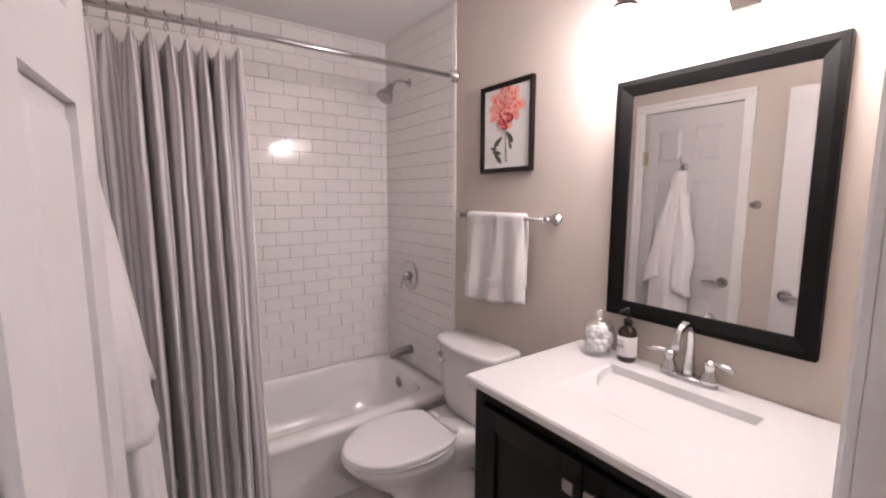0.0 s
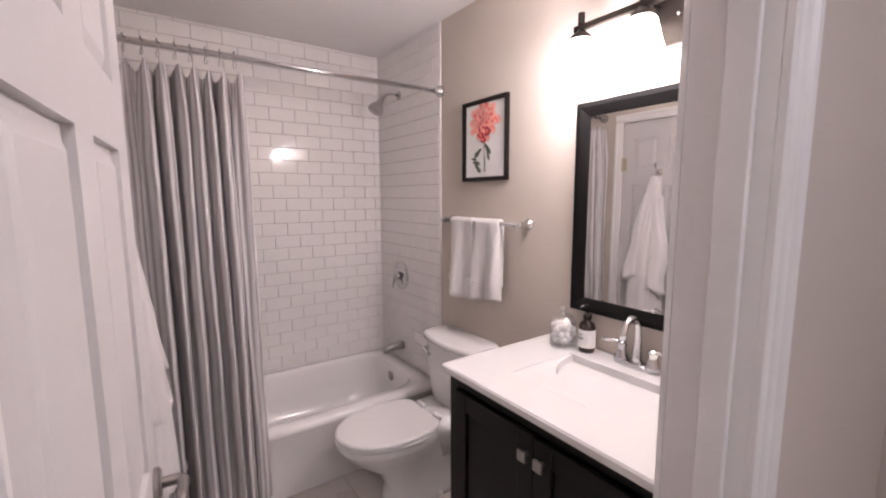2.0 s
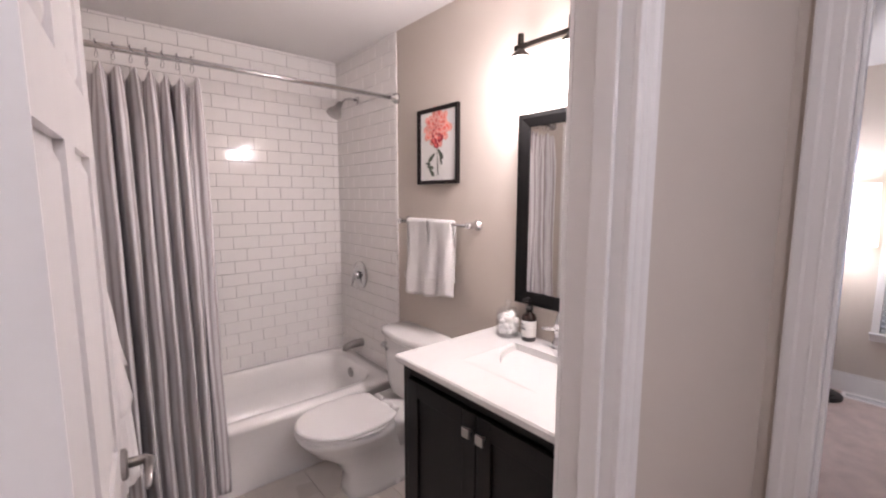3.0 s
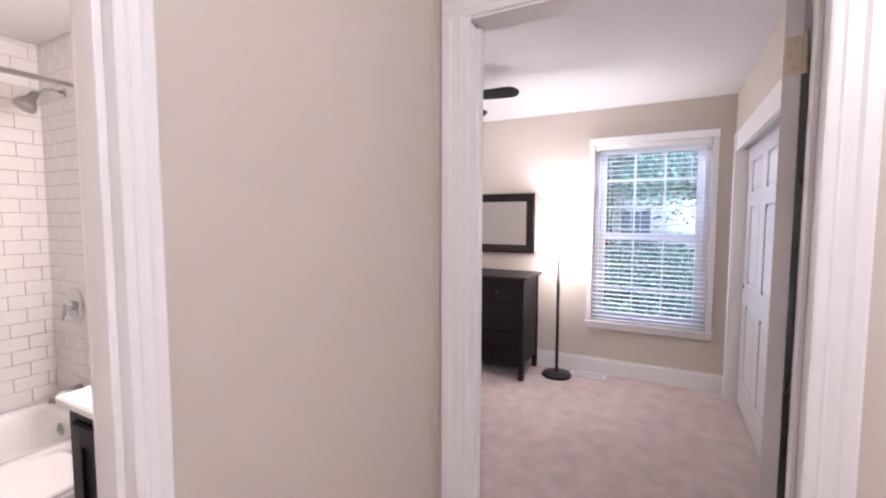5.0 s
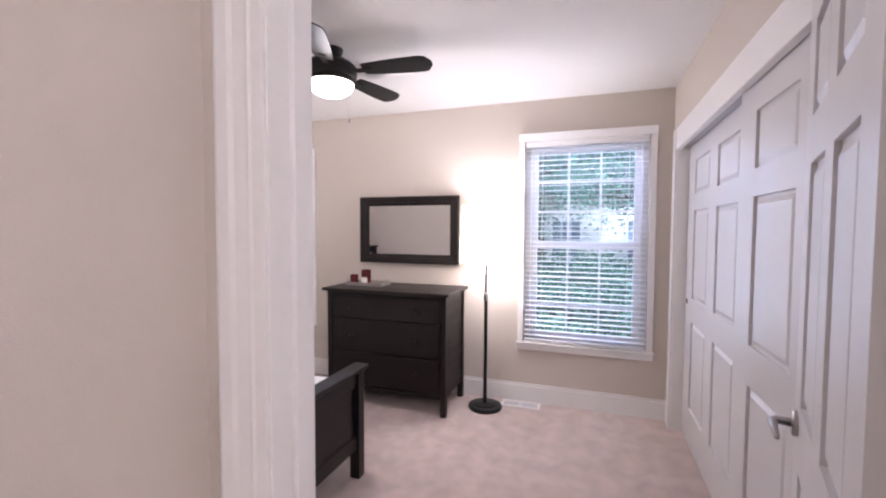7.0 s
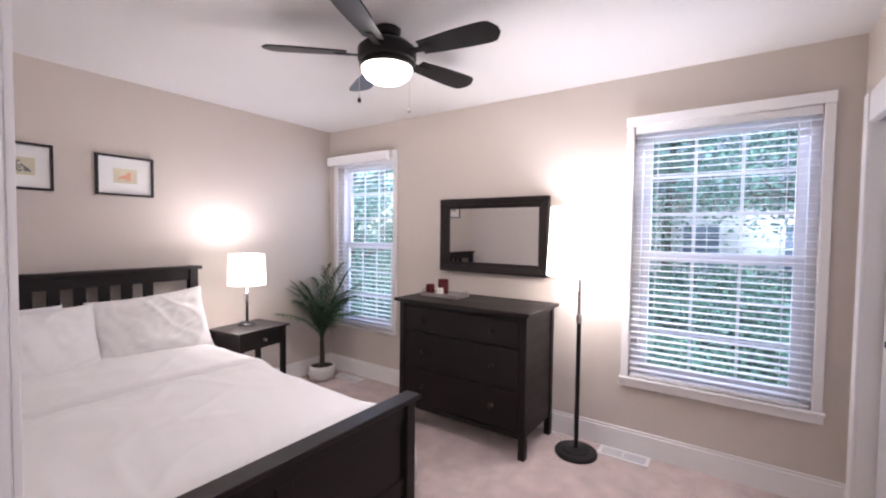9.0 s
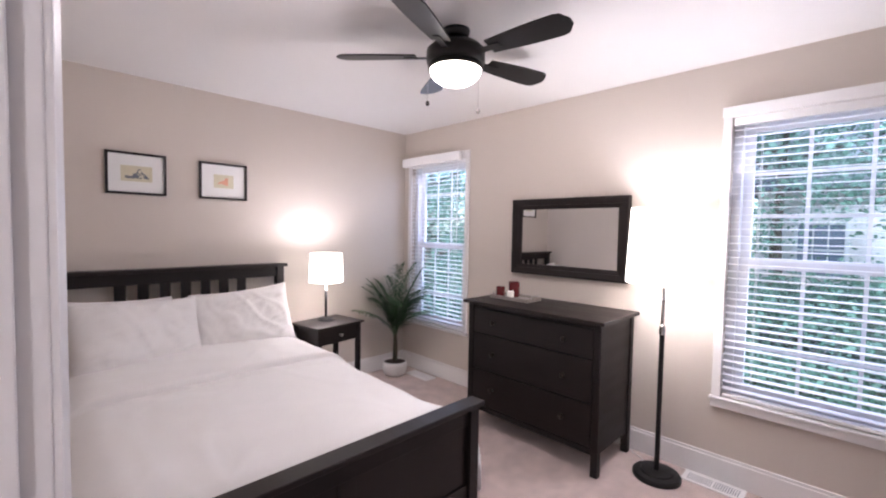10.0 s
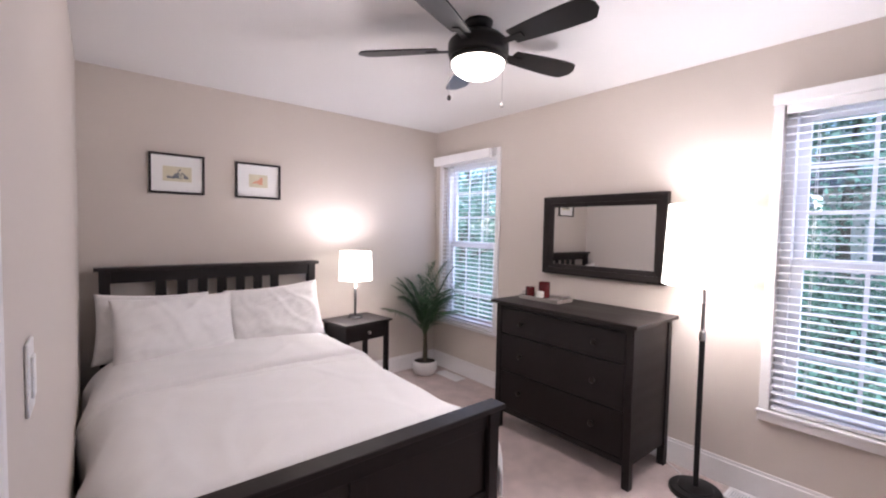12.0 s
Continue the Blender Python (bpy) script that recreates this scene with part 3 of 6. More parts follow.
def bathtub():
    t = thing("bathtub", (0, 0, 0), "white enamelled alcove bathtub in the tiled alcove", "bathtub")
    x0, x1, y0, y1, zt = BX0 + 0.001, BX1 - 0.001, 3.245, BY1 - 0.001, 0.37
    bm = bmesh.new()
    n = 48

    def ring(ix0, ix1, iy0, iy1, z, r):
        cx, cy, hx, hy = (ix0 + ix1) / 2, (iy0 + iy1) / 2, (ix1 - ix0) / 2, (iy1 - iy0) / 2
        out = []
        for k in range(n):
            a = 2 * math.pi * (k + 0.5) / n
            c, s = math.cos(a), math.sin(a)
            e = 2 / r
            out.append(bm.verts.new((cx + hx * math.copysign(abs(c) ** e, c), cy + hy * math.copysign(abs(s) ** e, s), z)))
        return out
    rings = [ring(x0, x1, y0 + 0.02, y1, 0.0, 60), ring(x0, x1, y0 + 0.012, y1, zt - 0.05, 60), ring(x0, x1, y0, y1, zt - 0.035, 60), ring(x0, x1, y0, y1, zt - 0.012, 60),
             ring(x0 + 0.001, x1 - 0.001, y0 + 0.012, y1 - 0.001, zt, 60), ring(x0 + 0.09, x1 - 0.10, y0 + 0.085, y1 - 0.055, zt, 6), ring(x0 + 0.105, x1 - 0.112, y0 + 0.10, y1 - 0.067, zt - 0.012, 6),
             ring(x0 + 0.16, x1 - 0.13, y0 + 0.12, y1 - 0.085, zt - 0.15, 5), ring(x0 + 0.27, x1 - 0.15, y0 + 0.14, y1 - 0.11, 0.09, 4.5), ring(x0 + 0.34, x1 - 0.19, y0 + 0.18, y1 - 0.15, 0.065, 4)]
    for a, b in zip(rings, rings[1:]):
        for k in range(n):
            bm.faces.new((a[k], a[(k + 1) % n], b[(k + 1) % n], b[k]))
    bm.faces.new(rings[-1])
    part("tub_body", bm, "tub", t, smooth=True)
    part("overflow_plate", lathe([(0, 0.0), (0.034, 0.0), (0.034, -0.006), (0.026, -0.010), (0.012, -0.011), (0.010, -0.016), (0, -0.016)], 28, (1.517, 3.66, 0.300), axis="x"), "nickel", t, "round chrome overflow plate")
    part("drain", lathe([(0, 0.004), (0.025, 0.003), (0.032, 0.0), (0, 0.0)], 24, (1.36, 3.68, 0.066)), "chrome", t)
    return t


bathtub()


def toilet():
    t = thing("toilet", (1.648, 2.940, 0), "white two-piece toilet with the lid down beside the bathtub", "toilet", turn=180)

    def loop(bm, cx, ax, bx, w, z, n=40, p=2.0):
        out = []
        for k in range(n):
            a = 2 * math.pi * k / n
            c, s = math.cos(a), math.sin(a)
            lx = ax if c > 0 else bx
            out.append(bm.verts.new((cx + lx * math.copysign(abs(c) ** (2 / p), c), w * math.copysign(abs(s) ** (2 / p), s), z)))
        return out

    def loft(rings, cap0=True, cap1=True):
        for a, b in zip(rings, rings[1:]):
            for k in range(len(a)):
                bm.faces.new((a[k], a[(k + 1) % len(a)], b[(k + 1) % len(b)], b[k]))
        if cap0:
            bm.faces.new(rings[0][::-1])
        if cap1:
            bm.faces.new(rings[-1])
    bm = bmesh.new()
    loft([loop(bm, 0.36, 0.20, 0.26, 0.115, 0.0, p=3), loop(bm, 0.36, 0.19, 0.25, 0.108, 0.04, p=3), loop(bm, 0.38, 0.17, 0.26, 0.095, 0.12, p=2.6), loop(bm, 0.40, 0.20, 0.24, 0.105, 0.20, p=2.4),
          loop(bm, 0.44, 0.27, 0.20, 0.15, 0.28), loop(bm, 0.46, 0.30, 0.20, 0.178, 0.34), loop(bm, 0.475, 0.31, 0.20, 0.190, 0.376), loop(bm, 0.475, 0.30, 0.19, 0.182, 0.383)])
    part("bowl", bm, "porcelain", t, smooth=True)
    bm = bmesh.new()
    loft([loop(bm, 0.17, 0.16, 0.12, 0.10, 0.20, p=4), loop(bm, 0.17, 0.16, 0.14, 0.15, 0.33, p=4), loop(bm, 0.16, 0.17, 0.14, 0.175, 0.385, p=5)])
    part("tank_shelf", bm, "porcelain", t, smooth=True)
    for s in (-1, 1):
        part("bolt_cap", lathe([(0.016, 0.0), (0.015, 0.014), (0.008, 0.02), (0, 0.021)], 16, (0.30, s * 0.105, 0.012)), "seat", t, smooth=True)
    bm = bmesh.new()
    loft([loop(bm, 0.475, 0.31, 0.180, 0.192, 0.386), loop(bm, 0.475, 0.315, 0.185, 0.198, 0.393), loop(bm, 0.475, 0.31, 0.183, 0.195, 0.402)])
    part("seat", bm, "seat", t, smooth=True)
    bm = bmesh.new()

    def lid_loop(k, z):
        """An egg-shaped outline with a straight back edge between two corners."""
        side = []
        for j in range(25):
            x = 0.318 + 0.469 * j / 24 if j < 12 else 0.5525 + 0.2345 * math.sin(math.pi / 2 * (j - 12) / 12)
            w = 0.122 + 0.073 * math.sqrt(max(0.0, 1 - ((0.52 - x) / 0.205) ** 2)) if x < 0.52 else 0.195 * math.sqrt(max(0.0, 1 - ((x - 0.52) / 0.267) ** 2))
            side.append((0.55 + (x - 0.55) * k, w * k))
        pts = side + [(x, -w) for x, w in reversed(side[:-1])]
        return [bm.verts.new((x, w, z)) for x, w in pts]
    loft([lid_loop(0.98, 0.406), lid_loop(1.0, 0.411), lid_loop(0.99, 0.421), lid_loop(0.95, 0.426)])
    lid = part("lid", bm, "seat", t, smooth=True)
    lid.modifiers.new("edges", "EDGE_SPLIT").split_angle = radians(22)
    for s in (-1, 1):
        part("lid_hinge", tube([(0.295, s * 0.05, 0.415), (0.295, s * 0.10, 0.415)], 0.013, 12), "seat", t, smooth=True)
    bm = bmesh.new()
    loft([loop(bm, 0.10, 0.075, 0.085, 0.165, 0.385, p=6), loop(bm, 0.10, 0.085, 0.09, 0.19, 0.46, p=6), loop(bm, 0.10, 0.092, 0.09, 0.205, 0.60, p=6), loop(bm, 0.10, 0.094, 0.09, 0.212, 0.725, p=6)])
    part("tank", bm, "porcelain", t, smooth=True, bevel=0.006)
    bm = bmesh.new()

    def bowed(k, z):
        r = loop(bm, 0.10, 0.082 + k, 0.093, 0.222 + k, z, p=9, n=48)
        for v in r:
            if v.co.x > 0.1:
                v.co.x += 0.045 * (1 - (v.co.y / 0.23) ** 2)
        return r
    loft([bowed(0, 0.727), bowed(0.006, 0.732), bowed(0.006, 0.752), bowed(0, 0.760), bowed(-0.012, 0.764)])
    part("tank_lid", bm, "porcelain", t, smooth=True)
    h = part("flush_lever", tube([(0.19, -0.165, 0.675), (0.212, -0.165, 0.675), (0.222, -0.158, 0.674), (0.224, -0.12, 0.668), (0.224, -0.10, 0.664)], [0.012, 0.012, 0.009, 0.008, 0.010], 12), "chrome", t, "chrome flush lever", smooth=True)
    return t


toilet()


def shower():
    y = 3.715
    sh = thing("showerhead", (BX1 - 0.008, y, 2.15), "chrome shower head on a bent arm on the tiled wall", "shower head")
    part("flange", lathe([(0, 0), (0.028, 0), (0.026, -0.006), (0.012, -0.012), (0, -0.012)], 24, axis="x"), "chrome", sh, smooth=True)
    part("arm", tube([(0, 0, 0), (-0.05, 0, 0.004), (-0.09, 0, -0.006), (-0.125, 0, -0.04)], 0.0085, 14), "chrome", sh, smooth=True)
    bm = lathe([(0, 0.03), (0.014, 0.028), (0.018, 0.010), (0.020, -0.008), (0.036, -0.03), (0.043, -0.048), (0.043, -0.060), (0.038, -0.064), (0, -0.064)], 28)
    bm.transform(Matrix.Diagonal((1.15, 1.15, 1.15, 1)))
    bm.transform(Matrix.Translation((-0.138, 0, -0.058)) @ Matrix.Rotation(radians(32), 4, "Y"))
    part("head", bm, "nickel", sh, smooth=True)
    v = thing("shower_valve", (BX1 - 0.008, y, 0.965), "round chrome shower valve with a lever on the tiled wall", "shower valve")
    part("escutcheon", lathe([(0, 0), (0.097, 0), (0.095, -0.006), (0.08, -0.013), (0.04, -0.018), (0, -0.018)], 40, axis="x"), "chrome", v, smooth=True)
    part("hub", lathe([(0, -0.016), (0.030, -0.016), (0.026, -0.035), (0.022, -0.055), (0.012, -0.062), (0, -0.062)], 28, axis="x"), "chrome", v, smooth=True)
    part("lever", tube([(-0.048, 0, 0), (-0.052, 0.012, -0.02), (-0.055, 0.022, -0.055), (-0.06, 0.026, -0.08)], [0.012, 0.010, 0.008, 0.006], 12), "chrome", v, smooth=True)
    s = thing("tub_spout", (BX1 - 0.008, y, 0.475), "chrome tub spout on the tiled wall above the bathtub", "tub spout")
    part("spout_body", tube([(0, 0, 0), (-0.05, 0, 0), (-0.10, 0, -0.003), (-0.13, 0, -0.012), (-0.135, 0, -0.035)], [0.030, 0.028, 0.026, 0.023, 0.019], 20), "nickel", s, smooth=True)


shower()

rod = thing("shower_rod", (0, 3.25, 2.085), "chrome shower curtain rod across the tub alcove", "curtain rod")
part("rod", tube([(BX0 + 0.001, 0, 0), (BX1 - 0.001, 0, 0)], 0.0125, 16), "chrome", rod, smooth=True)
part("flange", lathe([(0, 0), (0.034, 0), (0.032, -0.010), (0.020, -0.028), (0.014, -0.045), (0, -0.045)], 28, (BX1 - 0.001, 0, 0), axis="x"), "chrome", rod, smooth=True)
part("flange", lathe([(0, 0), (0.034, 0), (0.032, 0.010), (0.020, 0.028), (0.014, 0.045), (0, 0.045)], 28, (BX0 + 0.001, 0, 0), axis="x"), "chrome", rod, smooth=True)

cur = thing("shower_curtain", (0, 3.20, 0), "gathered grey striped fabric shower curtain hanging outside the bathtub", "shower curtain")
HOOKS = 9


def curtain_at(u, v):
    """u across the gathered cloth, v from the hem (0) to the top (1)."""
    x = BX0 + 0.03 + u * (0.485 + 0.018 * (1 - v))
    ph = u * HOOKS * 2 * math.pi
    top = max(0.0, (v - 0.90) / 0.10)
    amp = (0.034 + 0.060 * noise.noise((u * 7, 0.3 * v, 8.0))) * (1 - 0.25 * top) + 0.014 * math.sin(u * 17.0 + 1.0) * (1 - top)
    wave = math.sin(ph + 0.9 * math.sin(u * 9 + 0.6 * v) + 0.5 * (1 - v) * math.sin(u * 31)) * (1 + 0.35 * math.sin(u * 23 + 2 * v)) + 0.30 * (1 - top) * math.sin(2 * ph + 1.3 + v)
    y = amp * wave + 0.005 * math.sin(2.3 * ph + 3 * v) * (1 - 0.4 * top) + 0.016 * noise.noise((u * 9, v * 2.2, 0.3)) + 0.006 * noise.noise((u * 42, v * 1.2, 4.3))
    x += 0.012 * math.cos(ph * 1.0 + 0.5) * (1 - top) + 0.006 * noise.noise((u * 20, v * 3, 1.3))
    z = 0.10 + v * 1.905 - top * (0.036 + 0.02 * noise.noise((u * 12, 0, 0))) * (0.5 - 0.5 * math.cos(ph + 1.2))
    return (x, y * (1 + 0.25 * (1 - v)) - 0.012 * (1 - v), z)


solid(part("curtain_fabric", cloth_grid(420, 60, curtain_at, (2.2, 1.0)), "curtain", cur, smooth=True), 0.0015)
ring_mesh = None
for k in range(HOOKS):
    u = (k + 0.72) / HOOKS
    if u > 1:
        u = 0.995
    x = curtain_at(u, 1)[0]
    pts = [(x + 0.004 * math.sin(a * 2), 0.05 - 0.003 + 0.020 * math.sin(a), 2.076 + 0.030 * math.cos(a) - 0.008) for a in np.linspace(0.2, 2 * math.pi + 0.1, 15)]
    hk = part("curtain_hook", tube(pts, 0.0016, 6), "chrome", cur, "chrome roller curtain hook" if k == 0 else "", smooth=True)
    for j in range(2):
        part("roller_ball", lathe([(0, -0.004), (0.003, -0.0026), (0.004, 0), (0.003, 0.0026), (0, 0.004)], 8, (x, 0.045 + 0.012 * j, 2.104)), "chrome", hk, smooth=True)


def towel_bar():
    t = thing("towel_bar", (BX1, 0, 1.372), "chrome towel bar on the painted wall above the toilet", "towel bar")
    part("bar", tube([(-0.062, 2.565, 0), (-0.062, 3.125, 0)], 0.008, 14), "chrome", t, smooth=True)
    for y in (2.557, 3.135):
        p = lathe([(0, 0), (0.027, 0), (0.026, -0.006), (0.017, -0.012), (0.012, -0.03), (0.016, -0.048), (0.018, -0.062), (0.014, -0.074), (0, -0.078)], 24, (0, y, 0), axis="x")
        part("post", p, "chrome", t, smooth=True)
    return t


towel_bar()


def hand_towel(y0, y1, drop, seed, label):
    t = thing("hand_towel", (BX1 - 0.062, 0, 1.372), label, "towel", "folded hand towels")
    bm = bmesh.new()
    path = []
    back = 0.30
    for k in range(14):
        path.append((0.014, -back + back * k / 13))
    for k in range(1, 8):
        a = math.pi * k / 8
        path.append((0.014 * math.cos(a), 0.014 * math.sin(a)))
    for k in range(22):
        path.append((-0.014, -drop * k / 21))
    th = 0.017
    m = 36
    rows = []
    for i, (x, z) in enumerate(path):
        row = []
        for j in range(m + 1):
            v = j / m
            fl = min(1.0, max(0.0, -z / drop)) if x < 0 else 0.0
            edge = 0.030 * fl * (v - 0.5) * 2 + 0.008 * fl
            wob = 0.020 * fl ** 0.8 * math.sin(v * 8.5 + seed) + 0.004 * noise.noise((v * 6 + seed, z * 12, 0.5))
            row.append(bm.verts.new((x - wob - 0.008 * fl + (0.022 * fl ** 0.4 * abs(2 * v - 1) ** 3 if x < 0 else 0), y0 + (y1 - y0) * v + edge, z + 0.010 * fl * math.sin(v * 6 + seed) - 0.012 * fl * v)))
        rows.append(row)
    for a, b in zip(rows, rows[1:]):
        for j in range(m):
            bm.faces.new((a[j], a[j + 1], b[j + 1], b[j]))
    solid(part("towel_cloth", bm, "terry", t, smooth=True), th)
    for z in (-drop + 0.075, -drop + 0.095):
        pts = []
        for j in range(m + 1):
            v = j / m
            fl = -z / drop
            pts.append((-0.014 - 0.020 * fl ** 0.8 * math.sin(v * 8.5 + seed) - 0.008 * fl - 0.0085, y0 + (y1 - y0) * v + 0.030 * fl * (v - 0.5) * 2 + 0.008 * fl, z + 0.010 * fl * math.sin(v * 6 + seed) - 0.012 * fl * v))
        part("woven_band", tube(pts, 0.003, 6), "sheet", t, smooth=True)
    return t


hand_towel(2.676, 2.855, 0.372, 0.4, "white terry hand towel folded over the chrome towel bar")
hand_towel(2.868, 3.046, 0.385, 2.1, "white terry hand towel with woven bands on the towel bar")


def petals_picture():
    p = thing("flower_picture", (BX1, 0, 0), "black-framed botanical print of a coral pink peony", "picture")
    part("picture_frame", frame_mesh(2.690, 3.022, 1.577, 1.974, 0.020, -0.022, "x", -0.001, slope=-0.006), "black", p)
    part("print", boxes((-0.010, -0.004, 2.709, 3.003, 1.596, 1.955)), "paper", p, "white paper print")
    rng = random.Random(4)
    cy, cz, x = 2.862, 1.862, -0.0112
    groups = {"palepink": [], "pink": [], "crimson": [], "leafink": []}

    def blob(kind, y, z, ry, rz, rot, depth):
        groups[kind].append((y, z, ry, rz, rot, depth))
    layer = 0
    for count, rad, long, wide in ((10, 0.074, 0.048, 0.030), (9, 0.054, 0.040, 0.023), (8, 0.034, 0.030, 0.016), (6, 0.016, 0.019, 0.010)):
        for k in range(count):
            a = 2 * math.pi * (k + rng.uniform(-0.25, 0.25)) / count
            r = rad * rng.uniform(0.85, 1.1)
            layer += 1
            py, pz = cy + r * math.cos(a), cz + 0.012 + r * 0.82 * math.sin(a)
            blob("palepink", py, pz, long, wide, a, 0.0004 * layer)
            blob("pink", py - 0.2 * long * math.cos(a), pz - 0.2 * long * math.sin(a), long * 0.72, wide * 0.62, a + rng.uniform(-0.2, 0.2), 0.0004 * layer + 0.0002)
            if k % 2:
                blob("crimson", py - 0.45 * long * math.cos(a), pz - 0.45 * long * math.sin(a), long * 0.35, wide * 0.16, a, 0.0004 * layer + 0.0003)
    for k, (dy, dz, ry, rz, rot) in enumerate(((0.018, -0.062, 0.028, 0.016, 0.3), (-0.034, -0.052, 0.026, 0.014, -0.5), (0.0, -0.085, 0.022, 0.014, 0.0), (0.03, -0.03, 0.018, 0.007, 1.0), (-0.015, -0.028, 0.022, 0.006, 0.2))):
        blob("crimson", cy + dy, cz + dz, ry, rz, rot, 0.0145 + 0.0008 * k)
        blob("pink", cy + dy + 0.006, cz + dz + 0.004, ry * 0.6, rz * 0.5, rot + 0.3, 0.0149 + 0.0008 * k)
    for dy, dz, ry, rz, rot in ((0.045, -0.145, 0.034, 0.012, 2.5), (-0.030, -0.130, 0.034, 0.012, 0.9), (0.055, -0.195, 0.030, 0.010, 0.2), (0.045, -0.222, 0.032, 0.011, 0.7), (-0.034, -0.165, 0.022, 0.008, 1.2), (0.075, -0.175, 0.022, 0.008, 0.2)):
        blob("leafink", cy + dy, cz + dz, ry, rz, rot, 0.0002)
    for kind, bl in groups.items():
        bm = bmesh.new()
        for y, z, ry, rz, rot, d in bl:
            ring = []
            for j in range(14):
                a = 2 * math.pi * j / 14
                u, w = ry * math.cos(a), rz * math.sin(a) * (1 + 0.25 * math.cos(a * 3))
                ring.append(bm.verts.new((x - d * 0.25, y + u * math.cos(rot) - w * math.sin(rot), z + u * math.sin(rot) + w * math.cos(rot))))
            bm.faces.new(ring)
        if kind == "leafink":
            for side in (0, 1):
                pts = [(cy, cz - 0.07), (cy - 0.004, cz - 0.15), (cy - 0.014 + 0.01 * side, cz - 0.24)]
                for (ya, za), (yb, zb) in zip(pts, pts[1:]):
                    bm.faces.new([bm.verts.new((x - 0.0001, *q)) for q in ((ya - 0.002, za), (ya + 0.002, za), (yb + 0.002, zb), (yb - 0.002, zb))])
        part({"palepink": "outer_petals", "pink": "inner_petals", "crimson": "dark_petals", "leafink": "leaves"}[kind], bm, kind, p)
    return p


petals_picture()


def bath_mirror():
    m = thing("bathroom_mirror", (BX1, 0, 0), "rectangular wall mirror in a wide black frame above the vanity", "mirror")
    part("mirror_frame", frame_mesh(1.700, 2.293, 1.050, 1.849, 0.052, -0.030, "x", -0.001, slope=-0.012), "blackframe", m, bevel=0.002)
    part("mirror_glass", boxes((-0.014, -0.010, 1.748, 2.245, 1.098, 1.801)), "mirror", m)


bath_mirror()


def vanity_light():
    v = thing("vanity_light", (BX1, 0, 0), "black bar wall light with three lit glass shades above the mirror", "wall light")
    part("back_plate", boxes((-0.020, 0, 1.895, 2.095, 1.975, 2.135)), "bronze", v, bevel=0.004)
    for y in (1.93, 2.06):
        part("plate_screw", lathe([(0, -0.020), (0.006, -0.020), (0.005, -0.026), (0, -0.028)], 14, (0, y, 2.06), axis="x"), "nickel", v, "small nickel cap screw", smooth=True)
    part("stem", tube([(-0.018, 2.0, 2.093), (-0.095, 2.0, 2.093)], 0.011, 12), "bronze", v, smooth=True)
    part("bar", boxes((-0.105, -0.085, 1.76, 2.262, 2.083, 2.103)), "bronze", v, bevel=0.002)
    for k in range(3):
        y = 2.235 - 0.231 * k
        part("finial", lathe([(0, 0.143), (0.0125, 0.143), (0.0125, 0.108), (0.009, 0.103), (0, 0.103)], 18, (-0.095, y, 2.0)), "bronze", v)
        part("holder", lathe([(0, 0.088), (0.014, 0.086), (0.018, 0.078), (0.034, 0.066), (0.040, 0.052), (0, 0.052)], 26, (-0.095, y, 2.0)), "bronze", v, smooth=True)
        s = part("glass_shade", lathe([(0.036, 0.055), (0.044, 0.045), (0.060, -0.020), (0.084, -0.100), (0.081, -0.100), (0.057, -0.020), (0.041, 0.043), (0.033, 0.052)], 36, (-0.095, y, 2.0)), "vanityglass", v, "lit flared white glass shade", smooth=True)
        s.visible_shadow = False


vanity_light()


